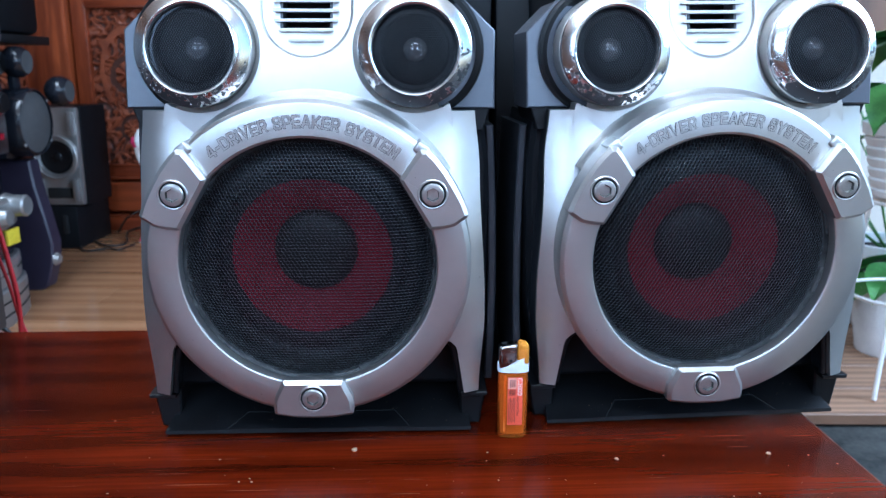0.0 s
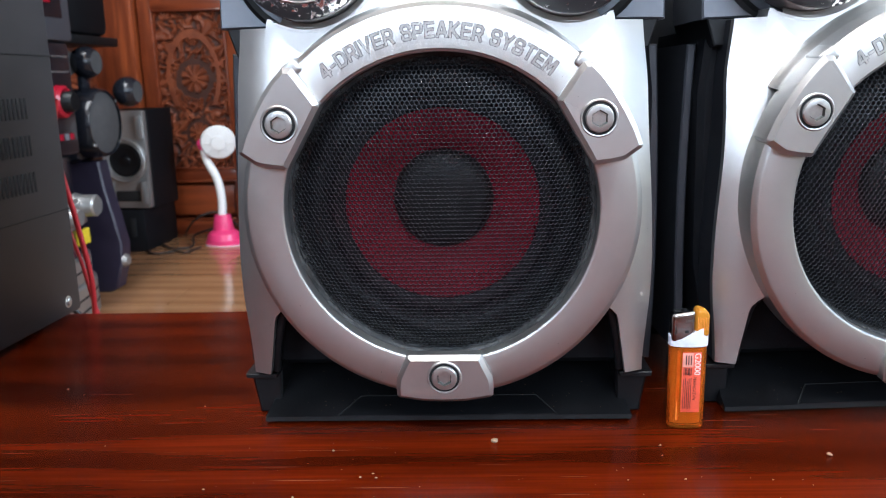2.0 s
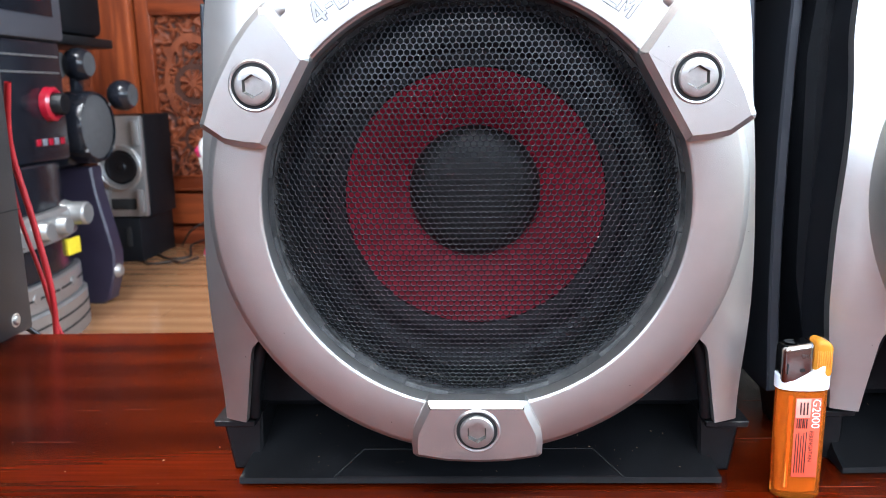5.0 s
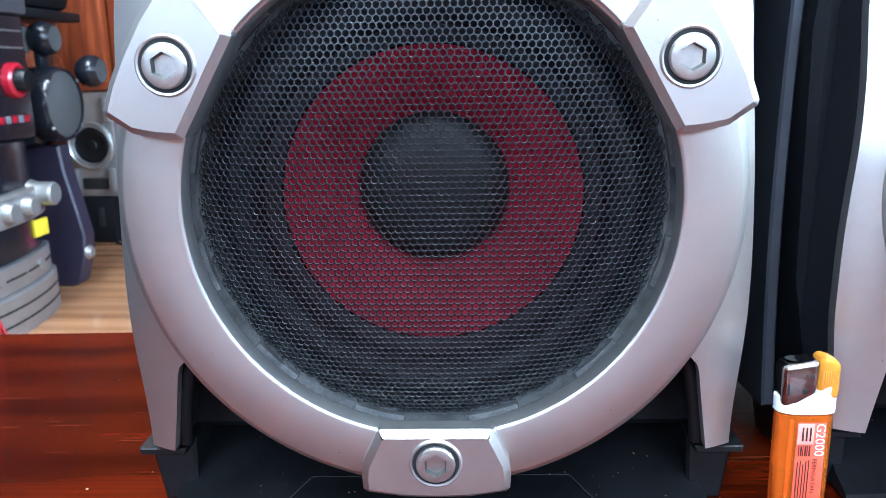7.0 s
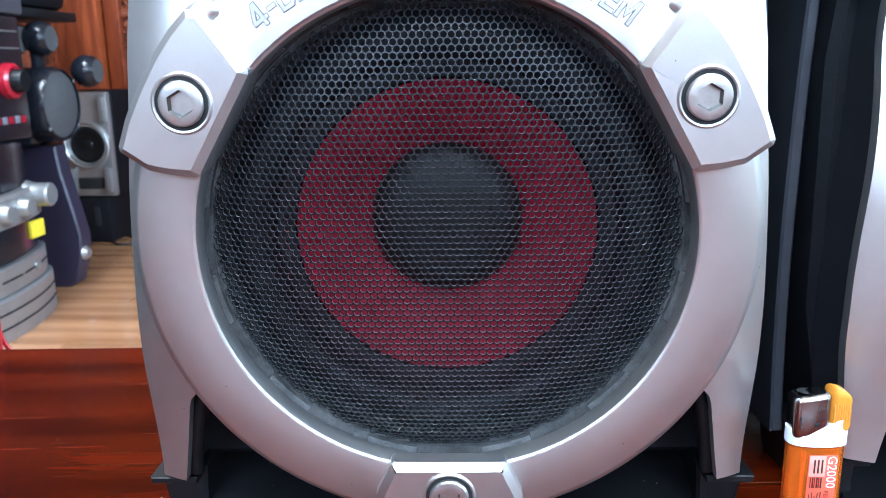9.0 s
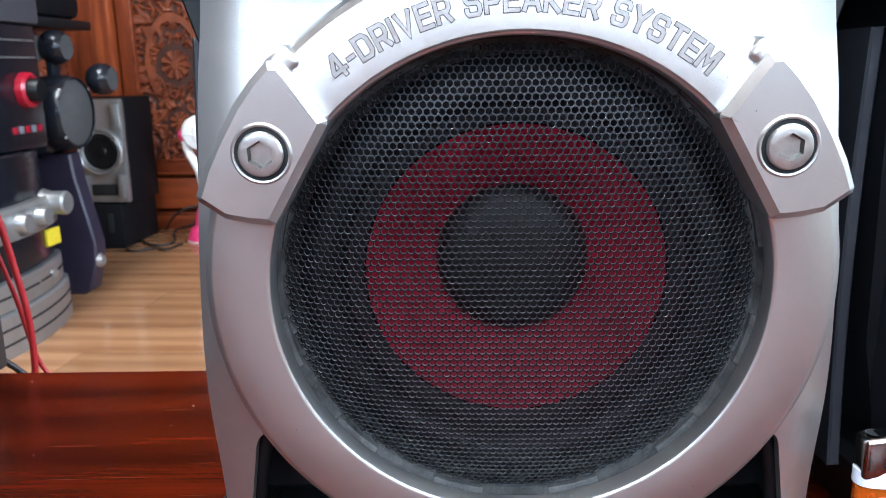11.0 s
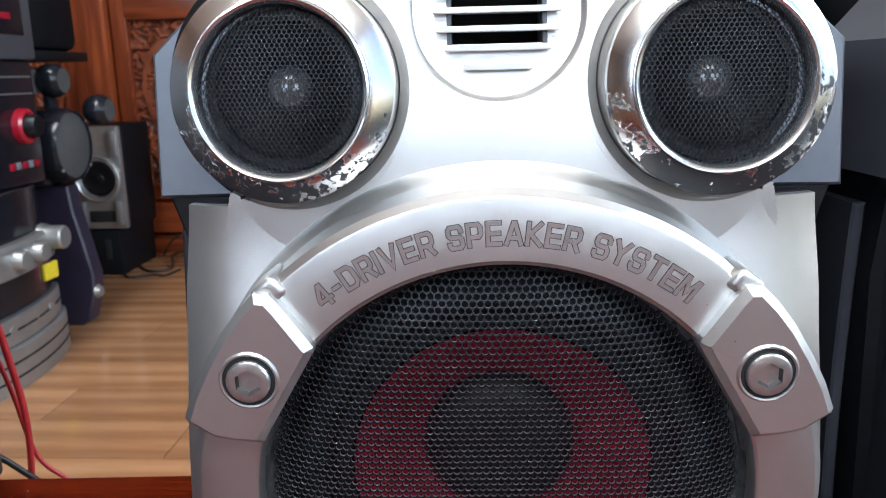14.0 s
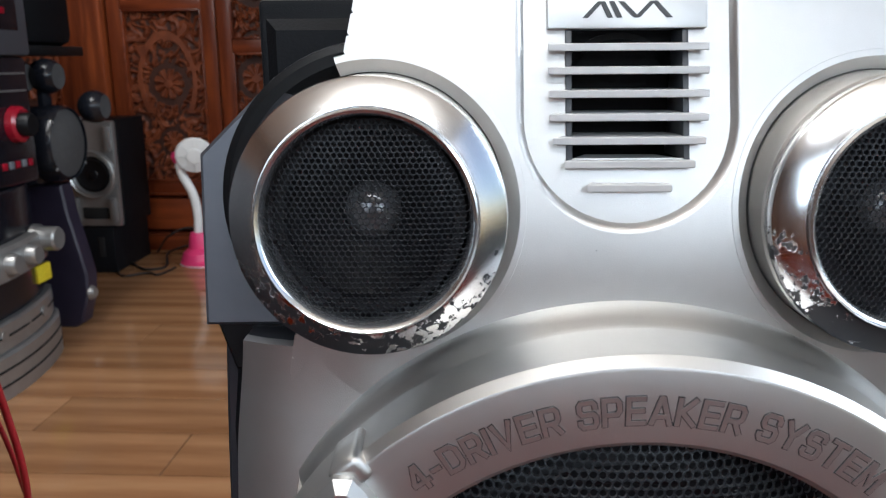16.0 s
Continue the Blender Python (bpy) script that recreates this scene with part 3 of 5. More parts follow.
COVE = 0.0474


def cove(side, parent):
    """The silver cove that sinks from the front panel to the chrome ring."""
    a, b = TW[0 if side < 0 else 1]
    bm = bmesh.new()
    rows = []
    for r, dy in ((COVE + 0.0022, 0.0010), (COVE + 0.0018, -0.0002), (COVE - 0.0002, -0.0002), (COVE - 0.0008, 0.0004), (0.0430, 0.0045)):
        row = []
        for k in range(77):
            t = radians(75 + (293 - 75) * k / 76)
            x, z = a + side * r * math.cos(t), b + r * math.sin(t)
            row.append(bm.verts.new((x, shield_y(x, z) + dy, z)))
        rows.append(row)
    for p, q in zip(rows, rows[1:]):
        for i in range(76):
            bm.faces.new((p[i], p[i + 1], q[i + 1], q[i]))
    part("cove", bm, SILVER, parent, "sunken silver cove round a chrome ring", 40)


def shield_mesh():
    vs, idx, fs = [], {}, []
    step = 0.1000 / 76
    nx = 84
    nz = int((0.384 - 0.205) / step)

    def top(x):
        ax = abs(x)
        return 0.3815 - 0.045 * ax - 0.012 * smooth(0.085, 0.1005, ax) ** 2

    def side_edge(z):
        e = 0.1085 + (0.27 - z) * 0.18
        return min(e, 0.1004) if z > 0.311 else e

    def keep(x, z):
        ax = abs(x)
        if math.hypot(x, z - RZ) < 0.1255 or ax > side_edge(z) + 0.5 * step:
            return False
        if channel_distance(x, z) > 0.5 * step:
            return False
        return all(math.hypot(x - a, z - b) > COVE - 0.5 * step for a, b in TW)
    for j in range(nz + 1):
        for i in range(-nx, nx + 1):
            x, z = i * step, 0.205 + j * step
            if not keep(x, z):
                continue
            # pull the outermost points onto the true outlines
            if abs(x) > side_edge(z) - 0.5 * step:
                x = math.copysign(side_edge(z), x)
            cd = channel_distance(x, z)
            if abs(cd) < 0.75 * step:
                if z > 0.3395:
                    x += math.copysign(cd, x)
                else:
                    q = 0.0352 / (0.0352 - cd)
                    x, z = x * q, 0.3395 + (z - 0.3395) * q
            if z > 0.34:
                z = 0.34 + (z - 0.34) * (top(x) - 0.34) / (0.384 - 0.34)
            y = shield_y(x, z)
            for a, b in TW:
                d = math.hypot(x - a, z - b)
                if d < COVE + 0.75 * step:
                    x, z = a + (x - a) * COVE / d, b + (z - b) * COVE / d
                    y = shield_y(x, z)
            idx[i, j] = len(vs)
            vs.append((x, y, z))
    for (i, j) in idx:
        q = [(i, j), (i + 1, j), (i + 1, j + 1), (i, j + 1)]
        if all(c in idx for c in q):
            fs.append(tuple(idx[c] for c in q))
    bm = bmesh.new()
    bv = [bm.verts.new(v) for v in vs]
    for q in fs:
        bm.faces.new([bv[k] for k in q])
    rim = [e for e in bm.edges if e.is_boundary]
    ext = bmesh.ops.extrude_edge_only(bm, edges=rim)
    for v in [g for g in ext["geom"] if isinstance(g, bmesh.types.BMVert)]:
        v.co.y += 0.022
    loose = [v for v in bm.verts if not v.link_faces]
    bmesh.ops.delete(bm, geom=loose, context="VERTS")
    return bm


def pillar_mesh(side, back=0.0, deep=0.006):
    rows, cols = 60, 8
    bm = bmesh.new()
    grid = []
    for j in range(rows + 1):
        z = 0.036 + (0.2655 - 0.036) * j / rows
        outer = 0.1368 - 0.0050 * smooth(0.11, 0.22, z) - 0.0045 * smooth(0.22, 0.275, z) - 0.0040 * (1 - smooth(0.036, 0.10, z))
        if z < 0.074:
            inner = 0.1205 - 0.0060 * (z - 0.036) / 0.038
        elif z < 0.088:
            inner = 0.1145 - 0.015 * ((z - 0.074) / 0.014) ** 2
        else:
            v = z - RZ
            inner = math.sqrt(max(0.0, 0.117 ** 2 - v * v)) if abs(v) < 0.117 else 0.0
            inner = max(inner, 0.060)
        row = []
        for i in range(cols + 1):
            x = inner + (outer - inner) * i / cols
            y = 0.0225 + 0.010 * max(0.0, (x - 0.10) / 0.033) ** 2 + 0.012 * smooth(0.16, 0.265, z) + 0.004 * (1 - smooth(0.04, 0.12, z))
            row.append(bm.verts.new((side * x, y + back, z)))
        grid.append(row)
    for a, b in zip(grid, grid[1:]):
        for i in range(cols):
            bm.faces.new((a[i], a[i + 1], b[i + 1], b[i]))
    rim = [e for e in bm.edges if e.is_boundary]
    ext = bmesh.ops.extrude_edge_only(bm, edges=rim)
    for v in [g for g in ext["geom"] if isinstance(g, bmesh.types.BMVert)]:
        v.co.y += deep
    return bm


LOW_HALF = [(0.0, -0.1248), (0.0145, -0.1243), (0.0296, -0.1218), (0.0314, -0.1202), (0.0318, -0.1140), (0.0310, -0.1075), (0.0241, -0.0925), (0.0232, -0.0920)]
SIDE = [(0.0910, 0.0905), (0.0853, 0.0902), (0.0819, 0.0860), (0.0704, 0.0692), (0.0704, 0.0677), (0.0918, 0.0311), (0.0935, 0.0304),
        (0.1020, 0.0312), (0.1108, 0.0330), (0.1206, 0.0400), (0.1211, 0.0420), (0.1172, 0.0523), (0.1118, 0.0628), (0.1042, 0.0753), (0.0975, 0.0839)]


def clamp(kind, parent):
    """A bevelled plate that grips the ring, with its bolt; kind is left, right or low."""
    if kind == "low":
        outline = LOW_HALF + [(-x, y) for x, y in LOW_HALF[:0:-1]]
        cx, cy = 0.0, -0.1062
    else:
        sd = -1 if kind == "left" else 1
        outline = [(sd * x, y) for x, y in SIDE]
        cx, cy = sd * 0.0944, 0.0580
    c = part("clamp", prism(outline, ring_at, -0.0115 if kind == "low" else -0.024, -0.0010, 0.0030, 0.0034), SILVER, parent, "bevelled silver clamp with a hex bolt", 20)
    if kind != "low":
        # rounded lug that carries the clamp on to the lettered arc
        bm = box(bmesh.new(), -0.0058, 0.0058, -0.0045, 0.0045, -0.026, -0.0066, 0.0022, 3)
        t = radians(-38) * sd
        for v in bm.verts:
            x, y, w = v.co
            v.co = ring_at(sd * 0.0865 + x * math.cos(t) - y * math.sin(t), 0.0895 + x * math.sin(t) + y * math.cos(t), w)
        part("lug", bm, SILVER, c, "rounded silver lug at the clamp's tip", 40)

    def g(u, v, w):
        return ring_at(cx + u, cy + v, w)
    lathe_part("bolt_collar", [(0.0098, -0.0012), (0.0099, -0.0004), (0.0106, -0.0002), (0.0114, -0.0010)], 40, g, SILVER, c)
    lathe_part("bolt_well", [(0.0076, -0.0008), (0.0099, -0.0008)], 40, g, SLOT, c)
    vs, fs = [], []
    N = 36
    rings = [(0.0082, -0.0012), (0.0083, 0.0004), (0.0077, 0.0013), (0.0064, 0.0016)]
    for r, w in rings:
        for k in range(N):
            t = 2 * math.pi * k / N
            vs.append(g(r * math.cos(t), r * math.sin(t), w))
    for w, hr in ((0.0016, 0.0044), (-0.0007, 0.0038)):
        for k in range(N):
            t = 2 * math.pi * k / N
            r = hr / math.cos((t + math.pi / 6) % (math.pi / 3) - math.pi / 6)
            vs.append(g(r * math.cos(t), r * math.sin(t), w))
    for q in range(5):
        for k in range(N):
            n = (k + 1) % N
            fs.append((q * N + k, q * N + n, (q + 1) * N + n, (q + 1) * N + k))
    fs.append(tuple(range(5 * N, 6 * N)))
    me = mesh_from("hex_bolt", vs, fs, STEEL, True, 30)
    # darker steel on the socket walls paints the shade that outlines the hexagon
    me.materials.append(STEEL_DARK)
    me.polygons.foreach_set("material_index", [1 if 4 * N <= k < 5 * N else 0 for k in range(len(fs))])
    put("hex_bolt", me, c, "round steel bolt with a hexagon socket")
    return c


GLYPHS = {
    "4": (0.86, [[(0.62, 0.0), (0.62, 1.0), (0.50, 1.0), (0.0, 0.34), (0.0, 0.25), (0.86, 0.25)]]),
    "-": (0.36, [[(0.0, 0.44), (0.36, 0.44)]]),
    "D": (0.84, [[(0.0, 0.0), (0.0, 1.0), (0.62, 1.0), (0.84, 0.80), (0.84, 0.20), (0.62, 0.0), (0.0, 0.0)]]),
    "R": (0.80, [[(0.0, 0.0), (0.0, 1.0), (0.66, 1.0), (0.80, 0.86), (0.80, 0.56), (0.66, 0.42), (0.06, 0.42)], [(0.46, 0.42), (0.80, 0.0)]]),
    "I": (0.0, [[(0.0, 0.0), (0.0, 1.0)]]),
    "V": (0.88, [[(0.0, 1.0), (0.44, 0.0), (0.88, 1.0)]]),
    "E": (0.76, [[(0.76, 0.0), (0.0, 0.0), (0.0, 1.0), (0.76, 1.0)], [(0.06, 0.51), (0.70, 0.51)]]),
    "S": (0.80, [[(0.0, 0.22), (0.0, 0.12), (0.12, 0.0), (0.68, 0.0), (0.80, 0.12), (0.80, 0.38), (0.68, 0.50), (0.12, 0.52), (0.0, 0.64), (0.0, 0.88), (0.12, 1.0), (0.68, 1.0), (0.80, 0.88), (0.80, 0.78)]]),
    "P": (0.78, [[(0.0, 0.0), (0.0, 1.0), (0.64, 1.0), (0.78, 0.86), (0.78, 0.54), (0.64, 0.40), (0.06, 0.40)]]),
    "A": (0.90, [[(0.0, 0.0), (0.40, 1.0), (0.50, 1.0), (0.90, 0.0)], [(0.16, 0.27), (0.74, 0.27)]]),
    "K": (0.80, [[(0.0, 0.0), (0.0, 1.0)], [(0.76, 1.0), (0.14, 0.50), (0.80, 0.0)]]),
    "Y": (0.86, [[(0.0, 1.0), (0.43, 0.46), (0.86, 1.0)], [(0.43, 0.42), (0.43, 0.0)]]),
    "T": (0.80, [[(0.0, 1.0), (0.80, 1.0)], [(0.40, 0.94), (0.40, 0.0)]]),
    "M": (0.94, [[(0.0, 0.0), (0.0, 1.0), (0.12, 1.0), (0.47, 0.30), (0.82, 1.0), (0.94, 1.0), (0.94, 0.0)]]),
}


def stroke(points, half):
    """Left and right outlines of a mitred pen stroke through the points, its ends squared off."""
    P = [Vector(p) for p in points]
    P[0] = P[0] + (P[0] - P[1]).normalized() * half * 0.9
    P[-1] = P[-1] + (P[-1] - P[-2]).normalized() * half * 0.9
    left, right = [], []
    for i, p in enumerate(P):
        a = (p - P[i - 1]).normalized() if i else (P[1] - p).normalized()
        b = (P[i + 1] - p).normalized() if i < len(P) - 1 else a
        n1, n2 = Vector((-a.y, a.x)), Vector((-b.y, b.x))
        m = (n1 + n2).normalized()
        m = m * (half / max(0.5, m.dot(n1)))
        left.append(p + m)
        right.append(p - m)
    return left, right


def arc_text(text, radius, half_deg, size, f, parent):
    """Wide square letters along an arc: a dark line for the groove's shade with a silver core inside each stroke."""
    gap = 0.44
    adv = [(GLYPHS[c][0] + gap if c != " " else 0.66) for c in text]
    total = sum(adv) - gap
    scale = 2 * radians(half_deg) * (radius + size / 2) / total
    for name, half, w, mat_, label in (("lettering", 0.00100, -0.00888, ENGRAVING_SHADE, "painted groove shade outlining the engraved words 4-DRIVER SPEAKER SYSTEM"), ("letter_core", 0.00070, -0.00862, SILVER, "silver cores of the engraved letters")):
        vs, fs = [], []
        at = 0.0
        for c, a in zip(text, adv):
            if c != " ":
                mid = (at + GLYPHS[c][0] / 2) / total
                ang = radians(90 + half_deg - 2 * half_deg * mid)
                ca, sa = math.cos(ang), math.sin(ang)
                for k, run in enumerate(GLYPHS[c][1]):
                    pts = [((x - GLYPHS[c][0] / 2) * scale, y * size) for x, y in run]
                    base = len(vs)
                    for p, q in zip(*stroke(pts, half)):
                        for e, deep in ((p, 0.0), (q, 0.0), (p, -0.0004), (q, -0.0004)):
                            r = radius + e.y
                            vs.append(f(r * ca + e.x * sa, r * sa - e.x * ca, w + deep + 0.00003 * k))
                    for i in range(len(pts) - 1):
                        b = base + 4 * i
                        fs += [(b, b + 1, b + 5, b + 4), (b, b + 4, b + 6, b + 2), (b + 1, b + 3, b + 7, b + 5)]
            at += a
        put(name, mesh_from(name, vs, fs, mat_, False), parent, label)


def tweeter(cx, cz, parent):
    lean, k = 0.09, 0.957

    def f(u, v, w):
        return (cx + k * u, 0.0180 - w + k * v * lean, cz + k * v)
    cup = lathe_part("tweeter_cup", [(0.0446, -0.034), (0.0444, -0.0115), (0.0438, -0.0108)], 72, f, SILVER, parent, "silver flared collar round a small driver")
    lathe_part("chrome_ring", [(0.0438, -0.0110), (0.0444, -0.0072), (0.0444, -0.0054), (0.0440, -0.0044), (0.0430, -0.0036), (0.0412, -0.0024), (0.0390, -0.0011), (0.0368, 0.0001), (0.0355, 0.0006), (0.0347, 0.0003), (0.0341, -0.0002), (0.0339, -0.0008)], 128, f, CHROME, cup, "chrome ring with plating peeling off its lower half", sharp=24)
    lathe_part("inner_lip", [(0.0350, 0.0006), (0.0349, 0.0022), (0.0343, 0.0028), (0.0333, 0.0022), (0.0325, 0.0004), (0.0321, -0.006)], 80, f, SILVER_LIP, cup, "thin bright silver lip")
    R = 0.0325
    put("tweeter_grille", grille_mesh("tweeter_grille", R, 0.00195, 0.00086, 0.0007, lambda r: -0.0028 + 0.0030 * (1 - (r / R) ** 4), f, GRILLE), cup, "black perforated metal grille")
    lathe_part("tweeter_cone", [(0.0312, -0.0085), (0.0275, -0.0088), (0.0255, -0.0075), (0.0225, -0.0095), (0.0095, -0.0190)], 56, f, RUBBER, cup)
    lathe_part("tweeter_dome", [(0.0098, -0.0190), (0.0092, -0.0176), (0.0075, -0.0155), (0.0040, -0.0138), (0.0, -0.0133)], 40, f, DOME, cup, "glossy grey dome")
    return cup


def slats(parent):
    for k, hw in enumerate((0.0135, 0.0208, 0.0243, 0.0254, 0.0256, 0.0257, 0.0257)):
        z = 0.3180 + 0.00725 * k
        y0 = shield_y(0, z) - 0.0012
        y1 = y0 + 0.0185
        cut = min(0.009, hw * 0.45)
        bm = bmesh.new()
        pts = [(-hw, y0), (hw, y0), (hw - cut, y1), (-hw + cut, y1)]
        lo = [bm.verts.new((x, y, z - 0.0012 + (0.0006 if y == y1 else 0.0))) for x, y in pts]
        hi = [bm.verts.new((x, y, z + 0.0012)) for x, y in pts]
        bm.faces.new(lo[::-1])
        bm.faces.new(hi)
        for i in range(4):
            n = (i + 1) % 4
            bm.faces.new((lo[i], lo[n], hi[n], hi[i]))
        bmesh.ops.bevel(bm, geom=bm.edges[:], offset=0.0003, segments=1, affect="EDGES")
        part("slat", bm, SILVER_SLAT_LIT, parent)


def loudspeaker():
    s = thing("loudspeaker", "silver loudspeaker with round black mesh woofer and red cone", "loudspeaker", "pair of loudspeakers on the table")
    # cabinet
    bm = bmesh.new()
    outline = [(-0.128, 0.030), (0.128, 0.030), (0.140, 0.10), (0.141, 0.22), (0.136, 0.262), (0.120, 0.262), (0.120, 0.372), (-0.120, 0.372), (-0.120, 0.262), (-0.136, 0.262), (-0.141, 0.22), (-0.140, 0.10)]
    part("cabinet", prism(outline, lambda u, v, w: (u, 0.30 - w, v), 0.0, 0.235, 0.004, 0.004), VINYL, s, "black vinyl-covered cabinet")
    box_part("cabinet_rear", (-0.152, 0.152, 0.19, 0.302, 0.004, 0.388), VINYL, s)
    for sd in (-1, 1):
        part("side_pillar", pillar_mesh(sd), SILVER, s, "curved satin silver side pillar ending in a leg")
        part("pillar_backing", pillar_mesh(sd, 0.0055, 0.026), FIN, s, "dark backing behind the silver pillar")
        # grey side fin, seen edge-on beside the pillar
        pts = []
        for k in range(13):
            z = 0.028 + 0.224 * k / 12
            pts.append((0.1362 + 0.0070 * math.sin(math.pi * min(1, (z + 0.06) / 0.36)), z))
        back = [(x + 0.0065, z) for x, z in pts[::-1]]
        part("side_fin", prism([(sd * x, z) for x, z in pts + back], lambda u, v, w: (u, 0.20 - w, v), 0.0, 0.120, 0.0012, 0.0012), FIN_EDGE, s, "narrow grey trim fin")
        # wing behind the tweeter
        wing = [(0.060, 0.2675), (0.1442, 0.2665), (0.1442, 0.3265), (0.1005, 0.3695), (0.060, 0.3695)]
        part("wing", prism([(sd * x, z) for x, z in wing], lambda u, v, w: (u, 0.12 - w + 0.16 * max(0.0, v - 0.28), v), 0.0, 0.066, 0.0012, 0.0012), GREY_PAINT, s, "angular dark grey wing behind the small driver")
        under = [(0.080, 0.249), (0.1350, 0.249), (0.1408, 0.2673), (0.080, 0.2673)]
        part("wing_underside", prism([(sd * x, z) for x, z in under], lambda u, v, w: (u, 0.13 - w, v), 0.0, 0.074, 0.001, 0.001), BLACK, s)
        # dark shroud round the tweeter on the wing
        cx = sd * 0.0817
        lathe_part("wing_shroud", [(0.0535, -0.036), (0.0530, -0.0322), (0.0505, -0.0310), (0.0470, -0.032)], 64, lambda u, v, w, cx=cx: (cx + u, 0.0215 - w, 0.3112 + v), BLACK, s)
        tweeter(cx, 0.3112, s)
        cove(sd, s)
        # foot under the leg
        foot = [(0.1175, 0.033), (0.1400, 0.033), (0.1395, 0.0275), (0.1350, 0.0), (0.1190, 0.0)]
        part("foot", prism([(sd * x, z) for x, z in foot], lambda u, v, w: (u, 0.115 - w, v), 0.0, 0.066, 0.0015, 0.0015), BLACK_BASE, s, "black plastic foot block")
        part("foot_plate", prism([(sd * 0.1180, 0.0338), (sd * 0.1402, 0.0338), (sd * 0.1398, 0.0305), (sd * 0.1185, 0.0305)], lambda u, v, w: (u, 0.100 - w, v), 0.0, 0.063, 0.0005, 0.0005), BLACK_BASE, s, "thin black plate under the silver leg")
        # black bead round the leg opening
        run = [(0.1185, 0.0335, 0.036), (0.1160, 0.031, 0.055), (0.1120, 0.029, 0.073), (0.1085, 0.0275, 0.0805), (0.1030, 0.0265, 0.0845), (0.095, 0.026, 0.086)]
        tube([(sd * x, y + 0.006, z) for x, y, z in run], 0.0032, BLACK, "leg_bead", s)
    part("front_panel", shield_mesh(), SILVER, s, "satin silver front panel between the small drivers", 50)
    # channel, its dark cavity, small driver and slats
    box_part("cavity", (-0.024, 0.024, 0.073, 0.078, 0.318, 0.372), CAVITY, s, "", 0.001)
    for sd in (-1, 1):
        bm = box(bmesh.new(), sd * 0.0187 - 0.0010, sd * 0.0187 + 0.0010, 0.0, 0.030, 0.3260, 0.3670, 0.0003)
        for v in bm.verts:
            v.co.y += shield_y(0, v.co.z) + 0.0018
        part("cavity_side", bm, CAVITY, s)
    lathe_part("small_driver", [(0.0215, 0.0), (0.0215, 0.004), (0.0195, 0.0045), (0.0165, 0.001), (0.006, -0.003), (0.005, -0.001), (0.0, 0.001)], 48, lambda u, v, w: (u, 0.068 - w, 0.345 + v), BLACK, s, "small black paper-cone driver behind the slats")
    channel_tray(s)
    slats(s)
    bm = box(bmesh.new(), -0.0256, 0.0256, 0.0, 0.020, 0.3672, 0.3812, 0.0006)
    for v in bm.verts:
        v.co.y += shield_y(0, v.co.z) + 0.0006
    badge = part("badge_block", bm, SILVER, s, "silver badge block with engraved zigzag mark")
    for k, (x0, x1, up) in enumerate(((-0.0135, -0.0085, 1), (-0.0080, -0.0055, 0), (-0.0050, -0.0025, 0), (-0.0020, 0.0030, 0), (0.0030, 0.0082, 1), (0.0088, 0.0135, 0))):
        za, zb = (0.3706, 0.3758) if up else (0.3758, 0.3706)
        w = 0.0009
        bm = prism([(x0 - w, za), (x0 + w, za), (x1 + w, zb), (x1 - w, zb)], lambda u, v, w2: (u, shield_y(0, v) + 0.0004 - w2, v), -0.0005, 0.00015)
        part("badge_mark", bm, ENGRAVING_SHADE, badge)
    # woofer ring, band, clamps
    lathe_part("woofer_ring", [(0.0974, -0.0190), (0.0977, -0.0114), (0.0981, -0.0104), (0.0988, -0.0099), (0.0996, -0.0097), (0.1200, -0.0097), (0.1213, -0.0103), (0.1240, -0.0130), (0.1252, -0.034)], 160, ring_at, SILVER, s, "broad satin silver ring round the woofer", sharp=25)
    band = lathe_part("lettered_band", [(0.0980, -0.024), (0.0984, -0.0110), (0.0990, -0.0097), (0.0998, -0.0090), (0.1226, -0.0090), (0.1235, -0.0094), (0.1260, -0.0125), (0.1266, -0.034)], 80, ring_at, SILVER, s, "raised silver arc with engraved lettering", 43.2, 136.8, 25)
    lathe_part("band_shelf", [(0.1260, -0.0140), (0.1264, -0.0300), (0.1270, -0.0325), (0.1282, -0.0350), (0.1294, -0.0385), (0.1300, -0.0412), (0.1304, -0.050)], 80, ring_at, SILVER, s, "rounded silver ledge above the lettered arc", 33.0, 147.0, 40)
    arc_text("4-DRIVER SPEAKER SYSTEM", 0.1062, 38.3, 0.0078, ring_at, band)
    clamp("left", s)
    clamp("right", s)
    clamp("low", s)
    # inside the ring
    lathe_part("flange", [(0.0998, -0.0125), (0.0994, -0.0130), (0.0985, -0.0215), (0.0965, -0.0248), (0.0945, -0.0255), (0.0920, -0.030), (0.0920, -0.036)], 120, ring_at, FLANGE, s, "dusty dark grey mounting flange")
    for k in range(12):
        a = 15 + 30 * k
        lathe_part("flange_tab", [(0.0962, -0.027), (0.0964, -0.0220), (0.0994, -0.0200), (0.0998, -0.027)], 8, ring_at, FLANGE, s, "", a - 6.5, a + 6.5)
    R = 0.0955
    put("woofer_grille", grille_mesh("woofer_grille", R, 0.0029, 0.00128, 0.0010, lambda r: -0.0240 + 0.0130 * (1 - (r / R) ** 5), ring_at, GRILLE), s, "domed black perforated metal grille")
    lathe_part("surround", [(0.0934, -0.03), (0.0902, -0.0305), (0.0871, -0.027), (0.0828, -0.024), (0.0786, -0.0245), (0.0733, -0.0285), (0.0706, -0.0325), (0.0679, -0.033), (0.0637, -0.0345)], 96, ring_at, RUBBER, s, "black rolled rubber surround")
